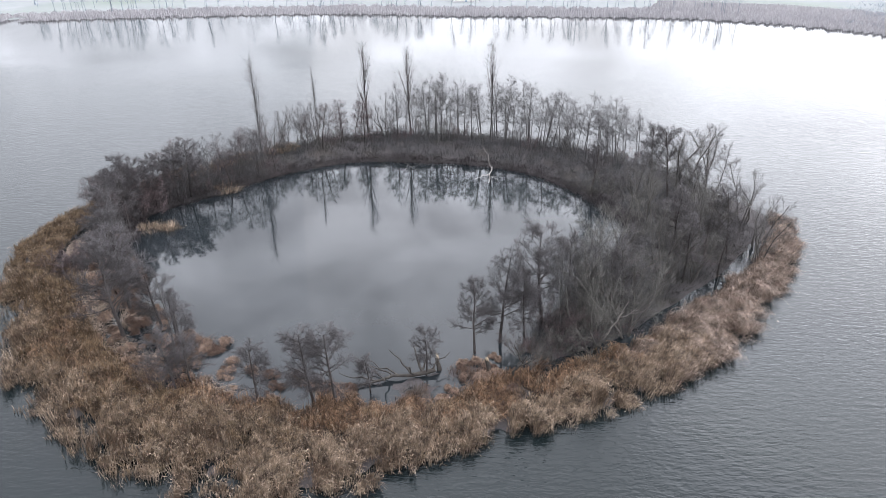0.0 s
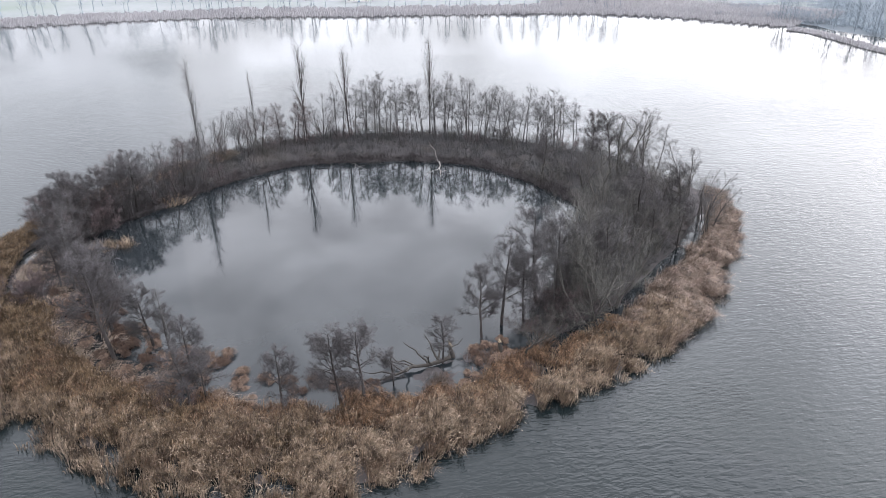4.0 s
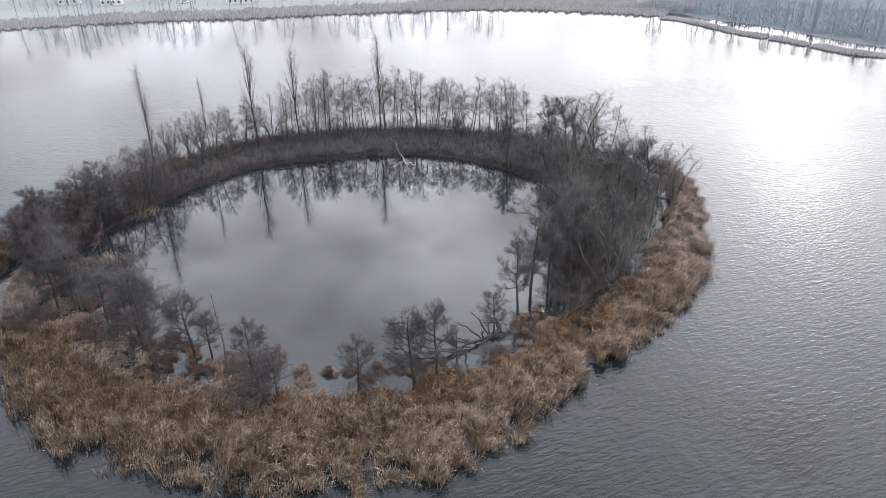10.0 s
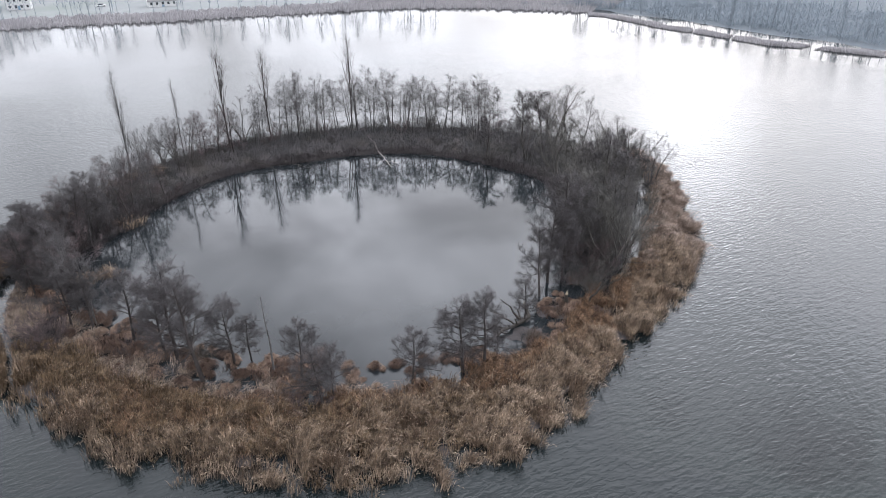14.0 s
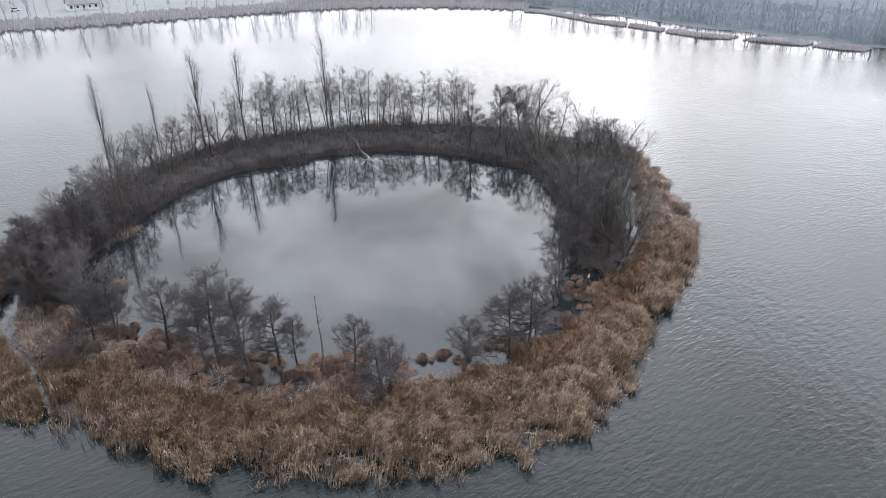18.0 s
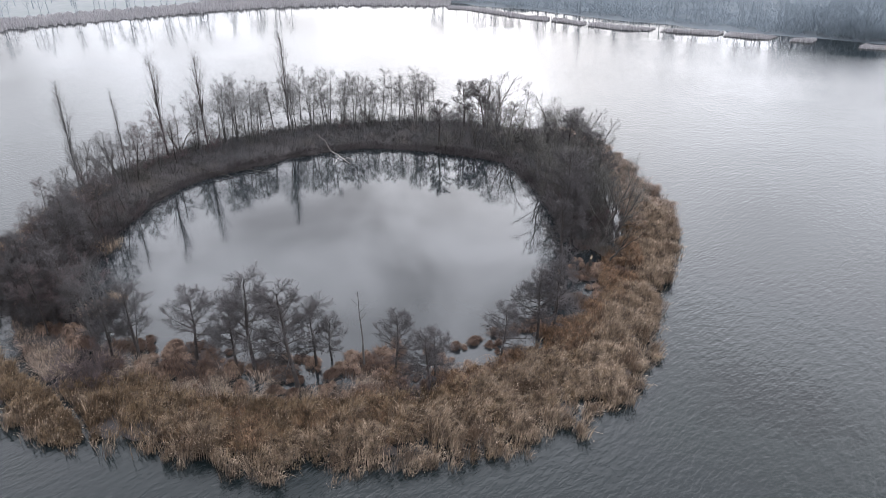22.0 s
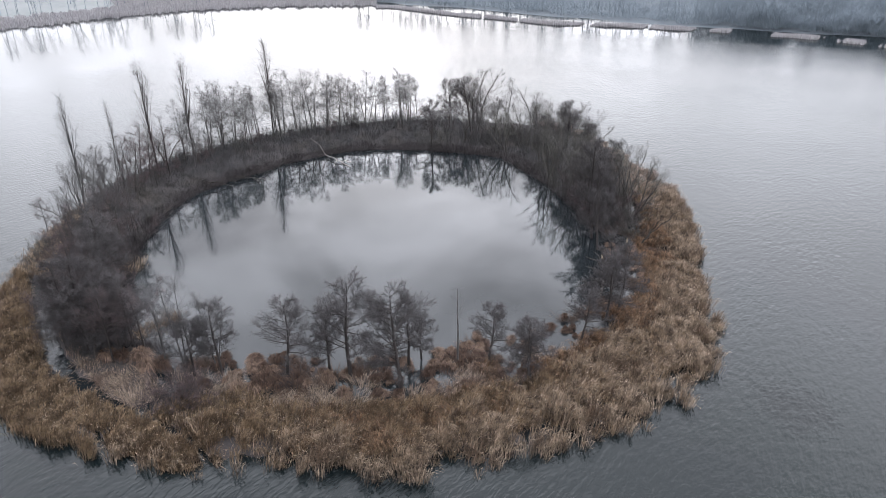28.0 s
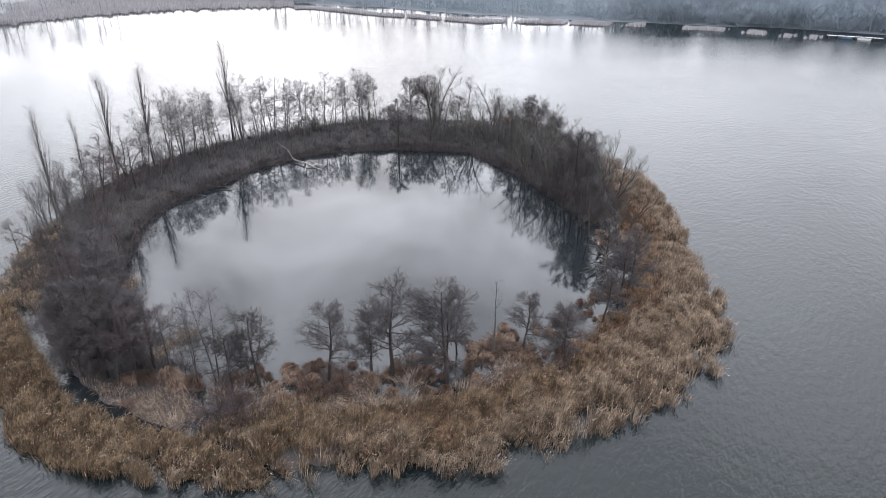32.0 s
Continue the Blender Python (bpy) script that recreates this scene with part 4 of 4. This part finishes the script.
def fallen_tree(label, trunk, limbs, r0, seed, bark=None):
    rng = np.random.default_rng(seed)
    root = tagged(new("fallen_tree"), label, "dead tree")
    base = np.array([trunk[0][0], trunk[0][1], 0.0])
    root.matrix_basis = pose(*base)
    line = branchy(rng, np.array(trunk[0]) - base, np.array(trunk[1]) - base, r0, 6, 0.25)
    part("trunk", mesh_from("trunk", *tubes([line], 8), bark or M_DEAD), root)
    for q, tip, r in limbs:
        p, _, _ = on_line(line, q)
        lb = branchy(rng, p, np.array(tip) - base, r, 5, 0.35)
        limb_ob = part("limb", mesh_from("limb", *tubes([lb], 6), bark or M_DEAD), root)
        fine = []
        for _ in range(7):
            p2, d2, _ = on_line(lb, rng.uniform(0.3, 0.95))
            fine.append((p2, p2 + unit(d2 + side_way(rng, d2) * 0.9) * rng.uniform(0.4, 1.0), 0.018))
        part("twig_spray", mesh_from("twig_spray", *spikes(fine), bark or M_DEAD), limb_ob)
    return root


fallen_tree("dark fallen willow with tangled crooked limbs at the pond's edge", [(-1.0, 56.4, 0.5), (-9.4, 54.2, 0.2)],
            [(0.15, (-3.4, 58.8, 2.2), 0.17), (0.3, (-5.8, 57.8, 2.1), 0.13), (0.45, (-7.8, 56.8, 1.5), 0.11), (0.55, (-6.0, 53.2, 1.7), 0.11),
             (0.7, (-10.8, 55.4, 1.0), 0.1), (0.2, (-0.8, 58.8, 1.8), 0.13), (0.85, (-11.0, 52.8, 0.8), 0.08), (0.25, (-4.2, 54.6, 2.4), 0.12),
             (0.5, (-8.6, 58.0, 0.5), 0.1), (0.1, (0.6, 57.6, 1.9), 0.1), (0.62, (-9.6, 57.2, 1.9), 0.08)], 0.26, 601)
fallen_tree("dead branch fallen from the bank into the pond", [(9.3, 117.6, 0.5), (8.2, 110.6, 0.08)], [(0.1, (7.6, 119.6, 4.0), 0.09), (0.5, (6.0, 112.5, 0.2), 0.05), (0.6, (9.9, 111.8, 0.2), 0.05)], 0.12, 602, M_BARK_PALE)
fallen_tree("grey log sloping from the bank into the pond", [(-13.9, 124.5, 1.5), (-10.4, 120.2, 0.05)], [(0.4, (-15.0, 122.4, 1.8), 0.06), (0.6, (-9.8, 122.6, 1.3), 0.05)], 0.12, 603)
fallen_tree("bare branch lying in the pond under the bank", [(-8.5, 122.4, 0.8), (-4.5, 117.6, 0.05)], [(0.5, (-6.8, 117.5, 0.3), 0.05), (0.7, (-3.2, 119.5, 0.5), 0.04)], 0.09, 604)
fallen_tree("leaning dead trunk over the ditch by the thicket", [(17.4, 61.8, 0.0), (19.3, 60.9, 4.4)], [(0.6, (20.0, 62.0, 5.0), 0.06), (0.8, (20.8, 60.2, 4.9), 0.04)], 0.14, 605, M_BARK_PALE)
fallen_tree("bare willow leaning out over the reeds", [(6.6, 55.2, 0.0), (8.0, 53.4, 4.2)], [(0.6, (9.2, 51.2, 6.0), 0.08), (0.75, (6.6, 52.6, 6.2), 0.07), (0.4, (9.6, 54.0, 4.4), 0.06)], 0.16, 606)



def broken_stump(x, y, tall, lean):
    rng = np.random.default_rng(611)
    root = tagged(new("broken_stump"), "broken grey willow stump with pale split top", "stump")
    root.matrix_basis = pose(x, y, max(float(height(x, y)), -0.1), lean, -8, 0)
    part("trunk", mesh_from("trunk", *tubes([[(np.array([0.05 * math.sin(i), 0.04 * i, tall * i / 5 - 0.2]), 0.3 - 0.025 * i) for i in range(6)]], 9), M_DEAD), root)
    part("split_wood", mesh_from("split_wood", *spikes([(np.array([rng.normal(0, 0.09), 0.2 + rng.normal(0, 0.07), tall - 0.45]), np.array([rng.normal(0, 0.12), 0.22 + rng.normal(0, 0.1), tall + rng.uniform(0, 0.5)]), 0.07) for _ in range(12)]), M_SPLIT), root, "pale splintered wood")


broken_stump(4.6, 56.4, 2.0, 12)
broken_stump(-0.6, 57.0, 1.6, -14)


# ---- the far shore ----
def around(deg, out):
    """A place on the lake shore, out metres beyond its edge."""
    a = radians(deg)
    r = float(np.interp(a, *P_SHORE)) + out
    return CENTRE[0] + r * math.cos(a), CENTRE[1] + r * math.sin(a)


def far_reeds(name, label, count, a0, a1, r0, r1, keep, seed, tall=(1.3, 2.0), line=None):
    rng = np.random.default_rng(seed)
    deg = rng.uniform(a0, a1, count)
    a = np.radians(deg)
    rs = np.interp(a, *P_SHORE)
    edge = 9 * (np.abs(np.sin(deg * 2.9 + 1.7 * np.sin(deg * 0.7))) - 0.5)
    off = r0 + (r1 - r0) * rng.random(count) + np.where(r0 < 0, edge * 0.6, 0)
    if line:
        off = np.interp(deg, *line) + (rng.random(count) - 0.5) * (r1 - r0)
    r = rs + off
    x, y = CENTRE[0] + r * np.cos(a), CENTRE[1] + r * np.sin(a)
    on = keep(x, y, deg)
    x, y = x[on], y[on]
    n = len(x)
    h, w = rng.uniform(*tall, n) * (0.7 + 0.6 * lumps(x, y, 6.0)), rng.uniform(0.1, 0.22, n)
    z = np.maximum(height(x, y), -0.3)
    f0 = rng.uniform(0, np.pi, n)
    sx, sy = np.cos(f0) * w, np.sin(f0) * w
    lx, ly = rng.normal(0, 0.35, n), rng.normal(0, 0.35, n)
    v = np.stack([np.stack([x - sx, y - sy, z], 1), np.stack([x + sx, y + sy, z], 1), np.stack([x + lx, y + ly, z + h], 1)], 1).reshape(-1, 3)
    f = np.arange(n)[:, None] * 3 + np.array([0, 1, 2])
    tagged(new(name, mesh_from(name, v, f, M_HAZE_REED, flat=True)), label, "reeds", kind="stuff")


def far_wood(count, a0, a1, out0, out1, seed, label):
    """Many bare trees far off, joined."""
    rng = np.random.default_rng(seed)
    models = []
    for t in STOCK["far"]:
        vs, fs, base = [], [], 0
        for o in t.children_recursive:
            me = o.data
            v = np.empty(len(me.vertices) * 3, np.float32)
            me.vertices.foreach_get("co", v)
            f = np.empty(len(me.loops), np.int32)
            me.loops.foreach_get("vertex_index", f)
            vs.append(v.reshape(-1, 3))
            fs.append(f.reshape(-1, 3) + base)
            base += len(vs[-1])
        models.append((np.concatenate(vs), np.concatenate(fs)))
    vv, ff, base = [], [], 0
    for _ in range(count):
        v, f = models[int(rng.integers(len(models)))]
        x, y = around(rng.uniform(a0, a1), out0 + (out1 - out0) * rng.random())
        k, turn = rng.uniform(0.65, 1.1), rng.uniform(0, 6.28)
        c, sn = math.cos(turn), math.sin(turn)
        p = np.stack([(v[:, 0] * c - v[:, 1] * sn) * k * 1.3 + x, (v[:, 0] * sn + v[:, 1] * c) * k * 1.3 + y, v[:, 2] * k + float(height(x, y))], 1)
        vv.append(p)
        ff.append(f + base)
        base += len(v)
    tagged(new("far_wood", mesh_from("far_wood", np.concatenate(vv), np.concatenate(ff), M_HAZE_TWIG)), label, "woods", kind="stuff")


def far_brush(count, a0, a1, out0, out1, tall, seed, label):
    """Saplings and brush under the far trees, joined."""
    rng = np.random.default_rng(seed)
    a = np.radians(rng.uniform(a0, a1 + 9 * rng.random(count), count))
    r = np.interp(a, *P_SHORE) + out0 + (out1 - out0) * rng.random(count) ** 1.3 + 3 * np.sin(a * 90) * np.sin(a * 37 + 1)
    x, y = CENTRE[0] + r * np.cos(a), CENTRE[1] + r * np.sin(a)
    h = rng.uniform(*tall, count) * (0.3 + 1.4 * lumps(x, y, 9.0))
    z = np.maximum(height(x, y), -0.2)
    w, f0 = rng.uniform(0.04, 0.10, count), rng.uniform(0, np.pi, count)
    sx, sy = np.cos(f0) * w, np.sin(f0) * w
    lx, ly, up = rng.normal(0, 0.5, count) * h, rng.normal(0, 0.5, count) * h, rng.uniform(0, 0.8, count) * h
    v = np.stack([np.stack([x - sx, y - sy, z + up], 1), np.stack([x + sx, y + sy, z + up], 1), np.stack([x + lx, y + ly, z + h], 1)], 1).reshape(-1, 3)
    f = np.arange(count)[:, None] * 3 + np.array([0, 1, 2])
    tagged(new("far_brush", mesh_from("far_brush", v, f, M_HAZE_TWIG, flat=True)), label, "woods", kind="stuff")


def box(bm, x0, x1, y0, y1, z0, z1):
    v = [bm.verts.new(p) for p in ((x0, y0, z0), (x1, y0, z0), (x1, y1, z0), (x0, y1, z0), (x0, y0, z1), (x1, y0, z1), (x1, y1, z1), (x0, y1, z1))]
    for q in ((0, 3, 2, 1), (4, 5, 6, 7), (0, 1, 5, 4), (1, 2, 6, 5), (2, 3, 7, 6), (3, 0, 4, 7)):
        bm.faces.new([v[i] for i in q])


def bm_part(name, bm, mat, parent, label=""):
    me = bpy.data.meshes.new(name)
    bm.to_mesh(me)
    bm.free()
    me.materials.append(mat)
    return part(name, me, parent, label)


def house(x, y, turn, wide, deep, eaves, ridge, label):
    root = tagged(new("house"), label, "house", "houses on the far shore")
    root.matrix_basis = pose(x, y, float(height(x, y)) - 0.1, 0, 0, turn)
    w, d = wide / 2, deep / 2
    bm = bmesh.new()
    box(bm, -w, w, -d, d, 0, eaves)
    for sx in (-w, w):
        a, b, c = bm.verts.new((sx, -d, eaves)), bm.verts.new((sx, d, eaves)), bm.verts.new((sx, 0, ridge))
        bm.faces.new((a, b, c))
    bm_part("wall", bm, M_WALL, root)
    bm = bmesh.new()
    for sgn in (-1, 1):
        lo = (sgn * (d + 0.5), eaves - 0.45)
        p = [(-w - 0.4, lo[0], lo[1]), (w + 0.4, lo[0], lo[1]), (w + 0.4, 0, ridge + 0.02), (-w - 0.4, 0, ridge + 0.02)]
        lower = [bm.verts.new(q) for q in p]
        upper = [bm.verts.new((q[0], q[1], q[2] + 0.22)) for q in p]
        bm.faces.new(lower)
        bm.faces.new(upper[::-1])
        for i in range(4):
            bm.faces.new((lower[i], lower[(i + 1) % 4], upper[(i + 1) % 4], upper[i]))
    roof = bm_part("roof", bm, M_ROOF, root)
    bm = bmesh.new()
    box(bm, w * 0.4, w * 0.4 + 0.7, -0.35, 0.35, ridge - 0.8, ridge + 0.9)
    bm_part("chimney", bm, M_ROOF, roof)
    for z in ([1.0, 3.8] if eaves > 4.5 else [1.0]):
        for i in range(int(wide / 2.4)):
            cx = -w + 1.3 + i * (wide - 2.6) / max(1, int(wide / 2.4) - 1)
            bm = bmesh.new()
            box(bm, cx - 0.62, cx + 0.62, -d - 0.06, -d + 0.02, z - 0.06, z + 1.36)
            win = bm_part("window", bm, M_PAINT, root, "white window frame")
            bm = bmesh.new()
            box(bm, cx - 0.5, cx + 0.5, -d - 0.075, -d - 0.03, z + 0.06, z + 1.24)
            bm_part("pane", bm, M_PANE, win)
    bm = bmesh.new()
    box(bm, -0.5, 0.5, -d - 0.05, -d + 0.02, 0, 2.05)
    bm_part("door", bm, M_BLUE, root)


def parked_car(x, y, turn):
    root = tagged(new("parked_car"), "white car parked by the houses on the far shore", "car")
    root.matrix_basis = pose(x, y, float(height(x, y)), 0, 0, turn)
    bm = bmesh.new()
    box(bm, -2.1, 2.1, -0.85, 0.85, 0.3, 0.85)
    bmesh.ops.bevel(bm, geom=bm.edges[:], offset=0.12, segments=2, affect="EDGES")
    bm_part("body", bm, M_PAINT, root)
    bm = bmesh.new()
    box(bm, -1.3, 1.1, -0.72, 0.72, 0.84, 1.42)
    bmesh.ops.bevel(bm, geom=bm.edges[:], offset=0.2, segments=2, affect="EDGES")
    bm_part("cabin", bm, M_PANE, root, "dark glazed cabin")
    for sx in (-1.3, 1.3):
        for sy in (-0.8, 0.8):
            bm = bmesh.new()
            bmesh.ops.create_cone(bm, cap_ends=True, segments=16, radius1=0.32, radius2=0.32, depth=0.2, matrix=pose(sx, sy, 0.32, 90))
            bm_part("wheel", bm, M_RUBBER, root)


def jetty(x, y, turn):
    root = tagged(new("jetty"), "pale wooden boat jetty at the reed edge", "jetty")
    root.matrix_basis = pose(x, y, 0, 0, 0, turn)
    for i in range(36):
        bm = bmesh.new()
        box(bm, i * 0.5, i * 0.5 + 0.46, -1.0, 1.0, 0.55, 0.62)
        bm_part("plank", bm, M_HAZE_REED, root)
    for i in range(7):
        for sy in (-0.9, 0.9):
            bm = bmesh.new()
            bmesh.ops.create_cone(bm, cap_ends=True, segments=8, radius1=0.1, radius2=0.09, depth=2.2, matrix=pose(0.3 + i * 2.9, sy, -0.1))
            bm_part("post", bm, M_DEAD, root)


def rowing_boat(x, y, turn, mat, label):
    root = tagged(new("rowing_boat"), label, "boat", "boats at the jetty")
    root.matrix_basis = pose(x, y, 0, 0, 0, turn)
    bm = bmesh.new()
    rows = []
    for i in range(9):
        q = i / 8 * 2 - 1
        w = 0.75 * (1 - abs(q) ** 2.5) + 0.04
        rows.append([bm.verts.new(p) for p in ((q * 2.3, -w, 0.45 + 0.12 * q * q), (q * 2.1, -w * 0.7, -0.1), (q * 2.1, w * 0.7, -0.1), (q * 2.3, w, 0.45 + 0.12 * q * q))])
    for a, b in zip(rows[:-1], rows[1:]):
        for i in range(3):
            bm.faces.new((a[i], b[i], b[i + 1], a[i + 1]))
    bmesh.ops.solidify(bm, geom=bm.faces[:], thickness=0.05)
    bm_part("hull", bm, mat, root)
    for q in (-0.9, 0.3):
        bm = bmesh.new()
        box(bm, q, q + 0.3, -0.6, 0.6, 0.25, 0.3)
        bm_part("bench", bm, M_HAZE_REED, root)


def far_shore():
    rng = np.random.default_rng(401)
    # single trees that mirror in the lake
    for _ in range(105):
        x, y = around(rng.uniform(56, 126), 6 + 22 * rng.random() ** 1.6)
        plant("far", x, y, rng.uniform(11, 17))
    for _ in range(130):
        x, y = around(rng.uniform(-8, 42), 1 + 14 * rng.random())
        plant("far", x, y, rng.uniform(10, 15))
    far_brush(80000, -38, -3, 5, 75, (2.5, 10.0), 408, "dense haze-tinted saplings and brush along the far shore")
    far_brush(50000, 2, 42, 5, 80, (0.6, 2.4), 409, "low haze-tinted brush behind the flooded reeds")
    far_wood(240, -36, 3, 5, 75, 402, "dense haze-tinted bare wood along the far shore")
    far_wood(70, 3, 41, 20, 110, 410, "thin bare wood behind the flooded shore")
    far_wood(110, 60, 130, 40, 110, 403, "bare haze-tinted wood behind the far reeds")
    always = lambda x, y, deg: np.ones(len(x), bool)
    far_reeds("reed_belt", "haze-pale reed belt with scalloped edge along the far lake shore", 60000, 40, 132, -9, 13, lambda x, y, d: lumps(x, y, 9.0) > 0.12, 404)
    far_reeds("reed_belt", "wide haze-pale reed field at the bend of the shore", 26000, 38, 66, 8, 42, always, 405)
    line = ((-17, -14, -11, -6, 1, 6, 12, 20, 30, 40), (-17, -15, -11, -6, -5, -7, -11, -17, -18, -12))
    blocks = ((-16.5, -15.9), (-14.4, -13.8), (-11.9, -10.3), (-8, -4.1), (0, 1.7), (3.6, 7.8), (8.8, 14.1), (15.7, 22.5), (23.5, 27), (28, 33), (33.6, 40))
    inside = lambda x, y, d: np.any([(d + 0.35 * np.sin(3 * y) > a) & (d + 0.35 * np.sin(3 * y) < b) for a, b in blocks], axis=0)
    far_reeds("reed_belt", "low reed strips standing in water before the wood", 52000, -18, 40, -3.5, 3.5, inside, 406, (0.8, 1.3), line)
    house(-46, 398, -6, 10, 8, 5.4, 8.6, "white two-storey house with grey roof behind the reeds")
    house(14, 372, -3, 13, 8, 3.0, 5.6, "low white house with grey roof behind the reeds")
    house(-66, 410, -12, 9, 8, 5.2, 8.2, "white gabled house among bare trees")
    parked_car(-12, 385, 8)
    jetty(205, 8, 95)
    rowing_boat(202, 14, 100, M_PAINT, "white rowing boat moored at the jetty")
    rowing_boat(202.5, 20, 84, M_BLUE, "blue rowing boat moored at the jetty")


far_shore()
# the patterns that the trees and tussocks were copied from
for pattern in [t for trees in STOCK.values() for t in trees] + TUSSOCKS:
    for o in (*pattern.children_recursive, pattern):
        bpy.data.objects.remove(o)
